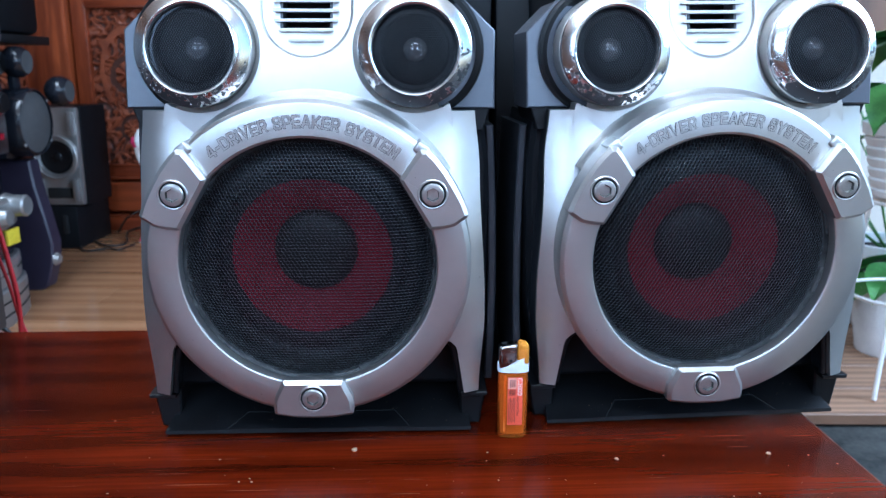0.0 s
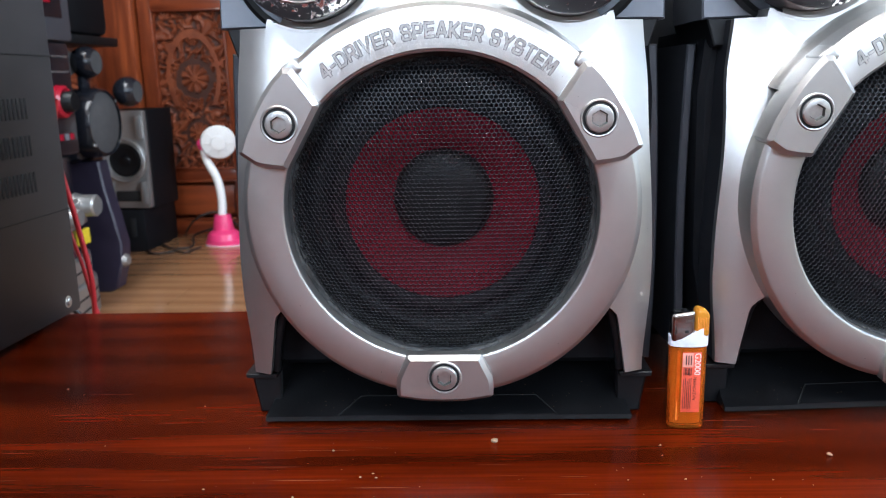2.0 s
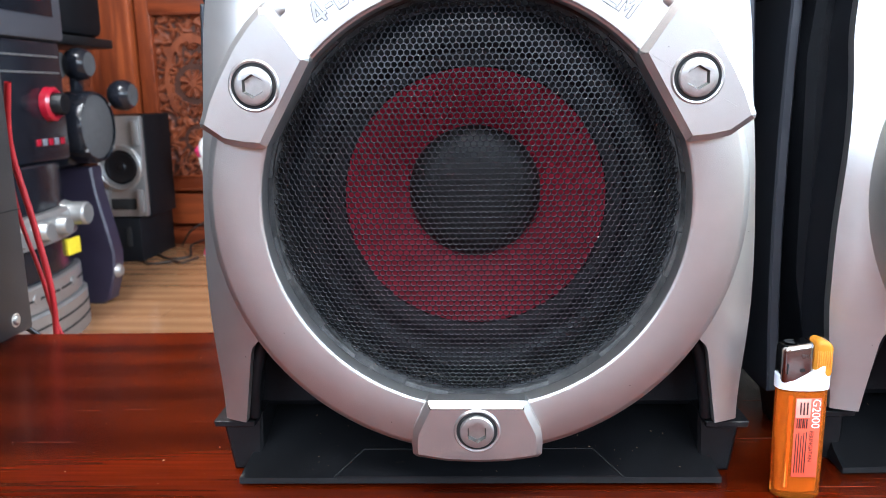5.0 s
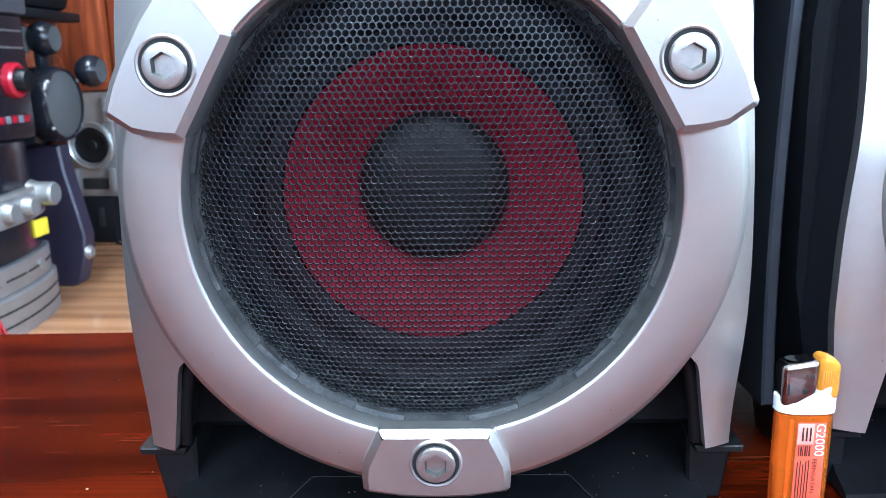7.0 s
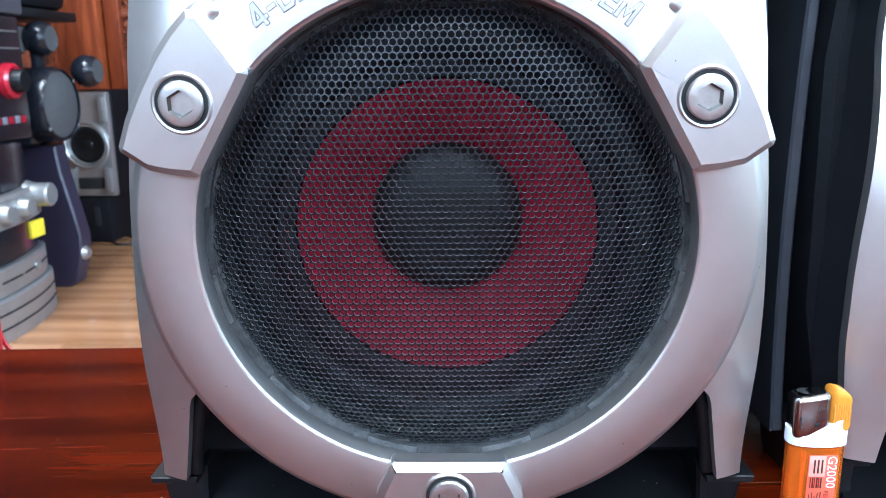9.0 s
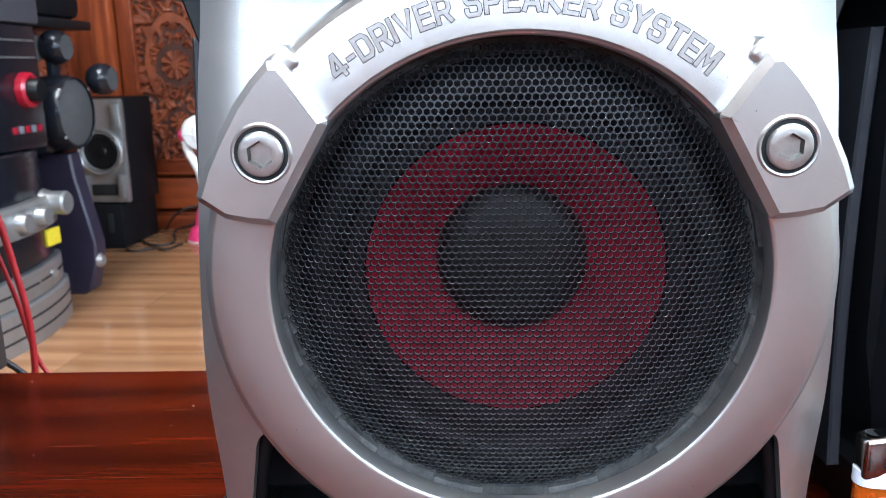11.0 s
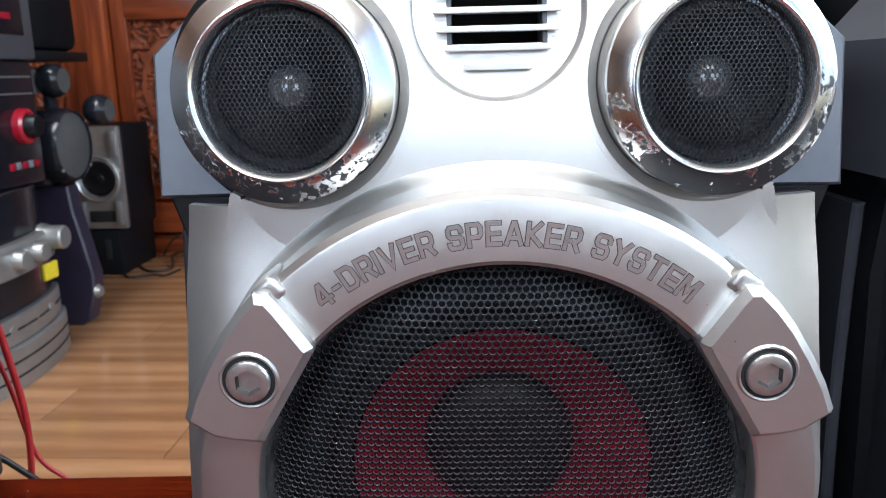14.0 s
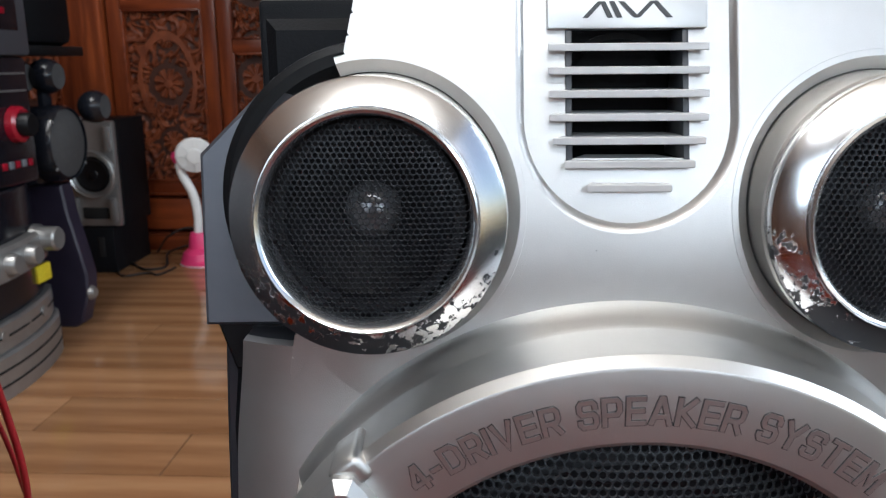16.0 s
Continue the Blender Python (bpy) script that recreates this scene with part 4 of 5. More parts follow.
    lathe_part("cone", [(0.063, -0.0345), (0.0619, -0.0356), (0.0331, -0.0585), (0.0326, -0.0590)], 96, ring_at, CONE_RED, s, "dark red woofer cone")
    lathe_part("dust_cap", [(0.0337, -0.0585), (0.0331, -0.0550), (0.0305, -0.0515), (0.0240, -0.0487), (0.0130, -0.0468), (0.0, -0.0462)], 72, ring_at, DUSTCAP, s, "round charcoal dust cap")
    lathe_part("driver_basket", [(0.0933, -0.03), (0.0996, -0.031), (0.0996, -0.056), (0.0, -0.072)], 48, ring_at, BLACK, s)
    # base plate
    bm = bmesh.new()
    prof = [(0.0155, 0.0015), (0.0160, 0.0045), (0.0300, 0.0085), (0.0650, 0.0240), (0.0850, 0.0300), (0.2700, 0.0300), (0.2700, 0.0015)]
    ends = []
    for x in (-1, -0.9, -0.45, 0, 0.45, 0.9, 1):
        row = []
        for y, z in prof:
            hw = 0.1265 - 0.010 * smooth(0.016, 0.07, y)
            row.append(bm.verts.new((hw * x, y + 0.016 + 0.012 * hw * x, z)))
        ends.append(row)
    for a, b in zip(ends, ends[1:]):
        for i in range(len(prof)):
            n = (i + 1) % len(prof)
            bm.faces.new((a[i], a[n], b[n], b[i]))
    bm.faces.new(ends[0])
    bm.faces.new(ends[-1][::-1])
    base = part("base_plate", bm, BLACK_BASE, s, "sloping black plastic base plate", 25)

    def slope(u, v, w):
        # v runs up the slope from the front lip
        y = 0.0320 + v + 0.012 * u
        z = 0.0045 + (0.0040 * v / 0.014 if v < 0.014 else 0.0040 + (v - 0.014) * 0.443)
        return (u, y - w * 0.4, z + w)
    vs, fs = [], []
    cols = 12
    for j in range(5):
        v = 0.0004 + 0.0186 * j / 4
        hw = 0.0745 - 0.0125 * j / 4
        for i in range(cols + 1):
            vs.append(slope(-hw + 2 * hw * i / cols, v, 0.0008))
    for j in range(4):
        for i in range(cols):
            a = j * (cols + 1) + i
            fs.append((a, a + 1, a + cols + 2, a + cols + 1))
    bm = bmesh.new()
    bv = [bm.verts.new(v) for v in vs]
    for q in fs:
        bm.faces.new([bv[k] for k in q])
    ext = bmesh.ops.extrude_edge_only(bm, edges=[e for e in bm.edges if e.is_boundary])
    for v in [g for g in ext["geom"] if isinstance(g, bmesh.types.BMVert)]:
        v.co.z -= 0.0012
        v.co.x *= 1.006
    part("base_insert", bm, BLACK_BASE, base, "slightly raised trapezoid insert")
    # dust on the slope
    rng = random.Random(7)
    vs, fs = [], []
    for k in range(70):
        u, v, r = rng.uniform(-0.115, 0.115), rng.uniform(0.002, 0.058), rng.choice((0.00018, 0.00025, 0.0004))
        t0 = rng.uniform(0, 3.1)
        n0 = len(vs)
        for q in range(4):
            rr = r * (1.6 if q % 2 else 0.7)
            vs.append(slope(u + rr * math.cos(t0 + q * 1.571), v + rr * math.sin(t0 + q * 1.571), 0.0011))
        fs.append((n0, n0 + 1, n0 + 2, n0 + 3))
    tagged(put("dust", mesh_from("dust", vs, fs, CRUMB, False), base), "pale dust specks", "", "", "stuff")
    for a, b in (((-0.0757, 0.0002), (-0.0626, 0.0194)), ((-0.0626, 0.0194), (0.0626, 0.0194)), ((0.0626, 0.0194), (0.0757, 0.0002))):
        tube([slope(*a, 0.0005), slope(*b, 0.0005)], 0.0005, SLOT, "seam", base)
    return s


speaker = loudspeaker()
speaker.matrix_basis = pose(-0.098, 0.600, 0.0, 0, 0, 2.0)
other = copy_thing(speaker, pose(0.2215, 0.6300, 0.0013, 0, -0.6, 4.3))


# ---- the lighter ----
def lighter():
    s = thing("lighter", "translucent orange disposable lighter standing on the table", "lighter")

    def oval(hw, hd, n=40, e=2.6):
        res = []
        for k in range(n):
            a = 2 * math.pi * k / n
            c, q = math.cos(a), math.sin(a)
            res.append((hw * math.copysign(abs(c) ** (2 / e), c), hd * math.copysign(abs(q) ** (2 / e), q)))
        return res

    def stack(levels, top_cut=None):
        bm = bmesh.new()
        rows = []
        for z, hw, hd in levels:
            rows.append([bm.verts.new((x, y, z if top_cut is None else top_cut(x, y, z))) for x, y in oval(hw, hd)])
        for a, b in zip(rows, rows[1:]):
            for i in range(len(a)):
                j = (i + 1) % len(a)
                bm.faces.new((a[i], a[j], b[j], b[i]))
        bm.faces.new(rows[0][::-1])
        bm.faces.new(rows[-1])
        return bm
    part("body", stack([(0.0, 0.0100, 0.0045), (0.0006, 0.0112, 0.0056), (0.002, 0.0118, 0.0061), (0.030, 0.0121, 0.0063), (0.0585, 0.0122, 0.0063)]), ORANGE, s, "clear orange fuel tank")
    # the tank's inner floor, tube and wall show through
    part("inner_tank", stack([(0.0035, 0.0090, 0.0032), (0.0300, 0.0098, 0.0036), (0.0305, 0.0102, 0.0040), (0.0560, 0.0102, 0.0040)]), CLEAR_AMBER, s, "inner wall of the tank")
    box_part("dip_tube", (-0.0075, -0.0055, -0.0056, -0.0040, 0.006, 0.055), CAP_ORANGE, s, "", 0.0006)

    def wave(x, y, z):
        return z + (0.0015 + 0.0042 * math.sin(max(-1, min(1, (x - 0.002) / 0.009)) * 1.57) + 0.0022 * smooth(-0.008, -0.0122, x) if z > 0.060 else 0)
    part("collar", stack([(0.0575, 0.0123, 0.0064), (0.0578, 0.0128, 0.0068), (0.0650, 0.0128, 0.0068), (0.0654, 0.0124, 0.0064)], wave), WHITE_BAND, s, "white plastic collar")
    bm = box(bmesh.new(), -0.0118, 0.0034, -0.0060, 0.0060, 0.0605, 0.0795, 0.0026, 4)
    for v in bm.verts:
        if v.co.z > 0.075:
            v.co.z += 0.0026 * (v.co.x + 0.0118) / 0.0152
    hood = part("hood", bm, HOOD, s, "polished steel flame hood")
    for k in range(5):
        box_part("stamped_mark", (-0.0030 + 0.0009 * k, -0.0026 + 0.0009 * k, -0.00606, -0.0058, 0.0742, 0.0762), STEEL_DARK, hood, "", 0.00003)
    box_part("hood_slit", (-0.0098, -0.0090, -0.00606, -0.0058, 0.0660, 0.0715), SLOT, hood, "", 0.0002)
    box_part("hood_slot", (-0.0035, -0.0012, -0.0063, -0.0058, 0.0672, 0.0690), SLOT, hood, "", 0.0003)
    lathe_part("hood_hole", [(0.0, 0.0), (0.0028, 0.0), (0.0036, 0.0003)], 20, lambda u, v, w: (-0.0060 + u, v, 0.0806 + w), SLOT, hood)
    bm = box(bmesh.new(), 0.0035, 0.0124, -0.0058, 0.0058, 0.0640, 0.0818, 0.0026, 4)
    for v in bm.verts:
        if v.co.z > 0.076:
            v.co.z += 0.0012 - 0.0022 * max(0, (v.co.x - 0.008)) / 0.004
    btn = part("button", bm, BUTTON_AMBER, s, "orange press button with fine ribs")
    for k in range(7):
        x = 0.0044 + 0.0010 * k
        box_part("rib", (x, x + 0.0004, -0.0061, -0.0056, 0.0690, 0.0775), CAP_ORANGE, btn, "", 0.0001)
    # sticker
    front = -0.0066
    lab = box_part("sticker", (-0.0046, 0.0076, front, front + 0.0003, 0.0125, 0.0540), STICKER, s, "red and pink printed warning sticker", 0.0001)
    box_part("sticker_patch", (-0.0044, 0.0026, front - 0.0002, front + 0.0001, 0.0440, 0.0536), STICKER_PALE, lab, "", 0.00005)

    def flat_text(name, text, size, x, z, mat_, turn=True):
        vs, fs = letters(text, size)
        pts = [(x + b, front - 0.0003, z - a) if turn else (x + a, front - 0.0003, z + b) for a, b, c in vs]
        put(name, mesh_from(name, pts, fs, mat_, False), lab)
    flat_text("print", "G2000", 0.0056, 0.0034, 0.0462, INK_WHITE)
    flat_text("print", "PERINGATAN", 0.0027, 0.0028, 0.0292, INK_DARK)
    rng = random.Random(4)
    for k in range(5):
        x = -0.0036 + 0.0012 * k
        box_part("print_bar", (x, x + 0.0004, front - 0.00032, front - 0.0001, 0.0150, 0.0370 - rng.random() * 0.006), INK_DARK, lab, "", 0.00003)
    for k in range(6):
        x = -0.0036 + 0.0009 * k
        box_part("print_bar", (x, x + 0.0004 + 0.0002 * (k % 2), front - 0.00032, front - 0.0001, 0.0385, 0.0436), INK_DARK, lab, "", 0.00003)
    for k in range(3):
        x = -0.0025 + 0.0016 * k
        box_part("print_bar", (x, x + 0.0007, front - 0.00040, front - 0.0001, 0.0456, 0.0520), INK_DARK, lab, "", 0.00003)
    return s


lt = lighter()
lt.matrix_basis = pose(0.061, 0.6305, 0.0, 0, 0, 1.0)

# crumbs and dust on the table
rng = random.Random(11)
vs, fs = [], []
for k in range(320):
    x, y = rng.uniform(-0.5, 0.32), rng.uniform(0.36, 0.87)
    if y > 0.605 and -0.24 < x < 0.325:
        y = rng.uniform(0.40, 0.60)
    r = rng.choice((0.0002, 0.0003, 0.0003, 0.0004, 0.0006, 0.0010))
    base = len(vs)
    for a in range(5):
        t = a * 1.257 + rng.random()
        vs.append((x + r * math.cos(t), y + r * math.sin(t) * 0.8, 0.00015))
    vs.append((x, y, r * rng.uniform(0.6, 1.2)))
    fs.extend((base + a, base + (a + 1) % 5, base + 5) for a in range(5))
tagged(put("crumbs", mesh_from("crumbs", vs, fs, CRUMB, False)), "tiny pale crumbs and dust scattered on the table", "crumbs", "", "stuff")
for x, y, r in ((-0.066, 0.602, 0.0026), (0.140, 0.590, 0.0018), (0.262, 0.600, 0.0022)):
    bm = bmesh.new()
    bmesh.ops.create_icosphere(bm, subdivisions=2, radius=r)
    for v in bm.verts:
        v.co *= 0.75 + 0.5 * noise.noise(v.co * 700)
        v.co = Vector((v.co.x * 1.3, v.co.y, v.co.z * 0.6))
        v.co += Vector((x, y, r * 0.42))
    tagged(part("crumb", bm, CRUMB), "small pale flake lying on the table", "crumb", "crumbs on the table")

# ---- the black amplifier on the table ----
amp = thing("amplifier", "charcoal sheet-metal amplifier case with vent slots on the table", "amplifier")
box_part("case", (-0.80, -0.500, 0.42, 0.886, 0.006, 0.420), AMP_GREY, amp, "", 0.004)
box_part("seam", (-0.5003, -0.4992, 0.421, 0.885, 0.262, 0.2632), SLOT, amp, "", 0.0002)
box_part("seam", (-0.5003, -0.4992, 0.421, 0.885, 0.112, 0.1128), SLOT, amp, "", 0.0002)
for z in (0.214, 0.180, 0.146):
    for k in range(16):
        y = 0.738 + 0.0062 * k
        box_part("vent_slot", (-0.5004, -0.4990, y, y + 0.0022, z - 0.0095, z + 0.0095), SLOT, amp, "", 0.0004)
lathe_part("case_screw", [(0.0, 0.0022), (0.0028, 0.0020), (0.0042, 0.0008), (0.0044, 0.0), (0.0062, -0.0002)], 24, lambda u, v, w: (-0.4998 + w, 0.862 + u, 0.020 + v), STEEL, amp, "round screw head")
for y in (0.45, 0.84):
    for x in (-0.78, -0.53):
        lathe_part("foot", [(0.0, 0.0), (0.012, 0.0), (0.013, 0.0065)], 20, lambda u, v, w, x=x, y=y: (x + u, y + v, w), BLACK, amp)

# ---- hi-fi stack along the side ----
HX = -1.235


def front_lathe(name, prof, y, z, x, mat_, parent, label="", segs=28):
    """A round thing that faces along +x."""
    return lathe_part(name, prof, segs, lambda u, v, w: (x + w, y + u, z + v), mat_, parent, label)


base = thing("hifi_system", "silver stereo system with round knobs and a yellow sticker", "hi-fi")
bm = bmesh.new()
outline = []
for k in range(17):
    a = k / 16
    outline.append((HX - 0.05 + 0.075 * math.sin(math.pi * a) ** 0.7, 1.66 + 0.62 * a))
outline += [(HX - 0.36, 2.28), (HX - 0.36, 1.66)]
part("lower_unit", prism(outline, lambda u, v, w: (u, v, w), FLOOR + 0.0, FLOOR + 0.10, 0.006, 0.006), HIFI_SILVER, base, "bowed silver lower unit")
part("tray", prism([(x - (0.012 if i < 17 else 0), y) for i, (x, y) in enumerate(outline)], lambda u, v, w: (u, v, w), FLOOR + 0.102, FLOOR + 0.165, 0.005, 0.005), HIFI_SILVER, base)
part("display_window", prism([(x - (0.03 if i < 17 else 0), y) for i, (x, y) in enumerate(outline)], lambda u, v, w: (u, v, w), FLOOR + 0.166, FLOOR + 0.252, 0.004, 0.004), GLOSS_BLACK, base, "dark display window")
part("knob_shelf", prism([(x - (0.01 if i < 17 else 0), y) for i, (x, y) in enumerate(outline)], lambda u, v, w: (u, v, w), FLOOR + 0.253, FLOOR + 0.325, 0.008, 0.008), HIFI_SILVER, base)
part("upper_window", prism([(x - (0.04 if i < 17 else 0), y) for i, (x, y) in enumerate(outline)], lambda u, v, w: (u, v, w), FLOOR + 0.326, FLOOR + 0.44, 0.004, 0.004), GLOSS_BLACK, base)
for z0, back in ((0.030, -0.0015), (0.064, -0.0015), (0.131, 0.0105)):
    part("groove", prism([(x - (back if i < 17 else 0), y) for i, (x, y) in enumerate(outline)], lambda u, v, w: (u, v, w), FLOOR + z0, FLOOR + z0 + 0.005), SLOT, base, "dark gap between the front layers")
box_part("sticker", (HX - 0.034, HX - 0.0235, 2.165, 2.225, FLOOR + 0.195, FLOOR + 0.238), YELLOW, base, "small yellow sticker", 0.001)
for y in (1.80, 1.90, 2.00, 2.09):
    front_lathe("knob", [(0.0, 0.036), (0.020, 0.036), (0.023, 0.032), (0.025, 0.0)], y, FLOOR + 0.288, HX + 0.004 - 0.02 * abs(y - 1.97) / 0.3, HIFI_SILVER, base, "round silver knob")
front_lathe("volume_knob", [(0.0, 0.062), (0.026, 0.062), (0.030, 0.057), (0.030, 0.01), (0.036, 0.0)], 2.20, FLOOR + 0.303, HX - 0.04, HIFI_SILVER, base, "large silver volume knob")
for y in (1.85, 1.95, 2.05, 2.14):
    front_lathe("button", [(0.0, 0.010), (0.012, 0.009), (0.014, 0.0)], y, FLOOR + 0.135, HX + 0.008 - 0.03 * abs(y - 1.97) / 0.3, HIFI_SILVER, base)

deck = thing("cassette_deck", "black stereo unit with a red-ringed dial on top", "hi-fi")
box_part("case", (HX - 0.36, HX - 0.035, 1.68, 2.25, FLOOR + 0.442, FLOOR + 0.74), GLOSS_BLACK, deck, "", 0.01)
front_lathe("dial_ring", [(0.026, 0.0), (0.027, 0.018), (0.034, 0.022), (0.042, 0.016), (0.044, 0.0)], 2.17, FLOOR + 0.585, HX - 0.034, RED_RING, deck, "glossy red ring round the dial")
front_lathe("dial", [(0.0, 0.045), (0.024, 0.044), (0.027, 0.038), (0.028, 0.0)], 2.17, FLOOR + 0.585, HX - 0.034, BLACK, deck)
for k in range(5):
    box_part("badge_bar", (HX - 0.036, HX - 0.032, 2.10 + 0.026 * k, 2.118 + 0.026 * k, FLOOR + 0.483, FLOOR + 0.500), GREY_TRIM if k % 2 else RED_RING, deck, "", 0.001)
for z in (0.66, 0.70):
    box_part("trim_line", (HX - 0.037, HX - 0.031, 1.70, 2.23, FLOOR + z, FLOOR + z + 0.004), HIFI_SILVER, deck, "", 0.001)

radio = thing("radio_cassette", "dark grey radio unit on top of the stack", "hi-fi")
box_part("case", (HX - 0.36, HX - 0.03, 1.68, 2.27, FLOOR + 0.741, FLOOR + 0.93), GREY_PAINT, radio, "", 0.012)
box_part("front_window", (HX - 0.034, HX - 0.026, 1.75, 2.22, FLOOR + 0.80, FLOOR + 0.90), GLOSS_BLACK, radio, "", 0.002)
box_part("indicator", (HX - 0.0262, HX - 0.0245, 2.12, 2.17, FLOOR + 0.835, FLOOR + 0.85), RED_RING, radio, "", 0.0005)

# tower with purple-black sides, round shells above
tower = thing("curved_speaker", "purple-black speaker with a curved side standing on the floor", "loudspeaker")
out = [(-1.255, 0.005), (-1.247, -0.07), (-1.226, -0.17), (-1.211, -0.25), (-1.216, -0.31), (-1.240, FLOOR + 0.012), (-1.262, FLOOR), (-1.52, FLOOR), (-1.52, 0.005)]
part("side_board", prism(out, lambda u, v, w: (u, 2.455 - w, v), 0.0, 0.055, 0.005, 0.005), PURPLE, tower, "purple-black curved side board")
front_lathe("foot_knob", [(0.0, 0.016), (0.014, 0.014), (0.020, 0.004), (0.021, 0.0)], 2.42, -0.302, -1.216, HIFI_SILVER, tower, "small round chrome foot")

pod = thing("round_speaker", "gloss black speaker with a round grey cloth face", "loudspeaker")
box_part("body", (-1.50, -1.29, 2.33, 2.58, 0.006, 0.17), GLOSS_BLACK, pod, "", 0.03)
front_lathe("shell", [(0.098, -0.10), (0.102, -0.03), (0.100, 0.0), (0.094, 0.012), (0.089, 0.010)], 2.40, 0.118, -1.245, GLOSS_BLACK, pod, "", 48)
front_lathe("cloth_face", [(0.0, 0.020), (0.05, 0.016), (0.089, 0.006)], 2.40, 0.118, -1.245, CLOTH, pod, "round grey cloth face", 48)
for a in (40, 140, 220, 320):
    front_lathe("stud", [(0.0, 0.004), (0.004, 0.003), (0.005, 0.0)], 2.40 + 0.095 * math.cos(radians(a)), 0.118 + 0.095 * math.sin(radians(a)), -1.236, HIFI_SILVER, pod, "", 12)


def ball(name, label, x, y, z, r, stem):
    s = thing(name, label, "loudspeaker", "round satellite speakers")
    front_lathe("shell", [(0.0, -r)] + [(r * math.sin(radians(a)), -r * math.cos(radians(a))) for a in range(12, 131, 12)] + [(r * 0.72, r * 0.70)], y, z, x, GLOSS_BLACK, s, "", 32)
    front_lathe("face", [(0.0, r * 0.66), (r * 0.72, r * 0.69)], y, z, x, CLOTH, s, "", 32)
    box_part("stem", (x - r * 0.5, x - r * 0.1, y - 0.02, y + 0.02, stem, z - r * 0.8), GLOSS_BLACK, s)
    return s


ball("satellite_speaker", "small gloss black ball-shaped speaker beside the round one", -1.235, 2.56, 0.205, 0.046, 0.166)
ball("satellite_speaker", "small gloss black ball-shaped speaker on top", -1.285, 2.42, 0.292, 0.046, 0.166)
ball("satellite_speaker", "small gloss black ball-shaped speaker on top", -1.345, 2.38, 0.290, 0.046, 0.166)
top = thing("black_speaker_box", "matt black rounded speaker box above the satellites", "loudspeaker")
box_part("body", (-1.55, -1.30, 2.34, 2.62, 0.372, 0.76), VINYL, top, "", 0.03)
box_part("shelf_board", (-1.57, -1.29, 2.33, 2.64, 0.345, 0.371), BLACK, top)
box_part("support", (-1.56, -1.50, 2.34, 2.63, FLOOR, 0.3448), BLACK, top)

# ---- silver bookshelf speaker on its black box ----
sub = thing("black_box", "plain black wooden box standing on the floor tiles", "box")
box_part("body", (-1.72, -1.462, 2.985, 3.27, FLOOR, -0.236), VINYL, sub, "", 0.004)
for x in (-1.60, -1.52):
    box_part("port", (x, x + 0.022, 2.982, 2.987, -0.34, -0.27), SLOT, sub, "", 0.002)
bs = thing("bookshelf_speaker", "black bookshelf speaker with a silver front and round woofer", "loudspeaker")
box_part("cabinet", (-1.605, -1.430, 3.02, 3.235, -0.235, 0.137), VINYL, bs, "", 0.003)
box_part("front_frame", (-1.603, -1.432, 2.990, 3.0195, -0.232, 0.134), HIFI_SILVER, bs, "silver front frame", 0.008)
for z0, z1 in ((0.03, 0.118), (-0.215, -0.13)):
    box_part("corner_rib", (-1.462, -1.440, 2.972, 2.992, z0, z1), HIFI_SILVER, bs, "", 0.006)
    box_part("corner_rib", (-1.596, -1.574, 2.972, 2.992, z0, z1), HIFI_SILVER, bs, "", 0.006)
box_part("port", (-1.565, -1.472, 2.986, 2.992, -0.205, -0.165), SLOT, bs, "", 0.004)


def bf(u, v, w):
    return (-1.517 + 0.86 * u, 2.990 - w, -0.050 + 0.86 * v)


lathe_part("woofer_ring", [(0.098, 0.0), (0.097, 0.012), (0.090, 0.016), (0.084, 0.010), (0.078, 0.012), (0.072, 0.004), (0.070, -0.002)], 56, bf, HIFI_SILVER, bs, "silver stepped ring")
lathe_part("woofer_cone", [(0.071, 0.002), (0.060, 0.005), (0.052, 0.0015), (0.022, 0.001), (0.018, 0.005), (0.0, 0.008)], 48, bf, RUBBER, bs)

# ---- pink clip fan ----
fan = thing("desk_fan", "small white and pink gooseneck fan standing on the floor", "fan")
fx, fy = -1.215, 3.13
part("base", prism([(0.085 * math.cos(2 * math.pi * k / 40), 0.075 * math.sin(2 * math.pi * k / 40)) for k in range(40)], lambda u, v, w: (fx + u, fy + v, FLOOR + w), 0.0, 0.022, 0.012, 0.010), PINK, fan, "pink oval base")
lathe_part("base_rim", [(0.083, 0.0), (0.087, 0.003), (0.083, 0.008)], 40, lambda u, v, w: (fx + u, fy + 0.88 * v, FLOOR + w), WHITE, fan)
lathe_part("base_cone", [(0.068, 0.020), (0.060, 0.045), (0.040, 0.060), (0.036, 0.095), (0.030, 0.118), (0.0, 0.120)], 36, lambda u, v, w: (fx - 0.012 + u, fy + v, FLOOR + w), PINK, fan, "pink stepped cone")
tube([(fx - 0.014, fy, FLOOR + 0.11), (fx - 0.010, fy, FLOOR + 0.18), (fx - 0.022, fy, FLOOR + 0.26), (fx - 0.055, fy, FLOOR + 0.33), (fx - 0.065, fy, FLOOR + 0.385)], 0.0165, WHITE, "gooseneck", fan, "white flexible neck", 5)
lathe_part('neck_joint', [(0.0, -0.026), (0.018, -0.020), (0.026, 0.0), (0.020, 0.018), (0.0, 0.026)], 24, lambda u, v, w: (fx - 0.066 + u, fy + v, FLOOR + 0.395 + w), PINK, fan, 'pink swivel joint')
hc = Vector((fx + 0.006, fy - 0.03, 0.005))
hm = look((0, 0, 0), (0.30, -0.85, -0.25)).to_3x3()


def hf(u, v, w):
    return tuple(hc + hm @ Vector((u, v, -w)))


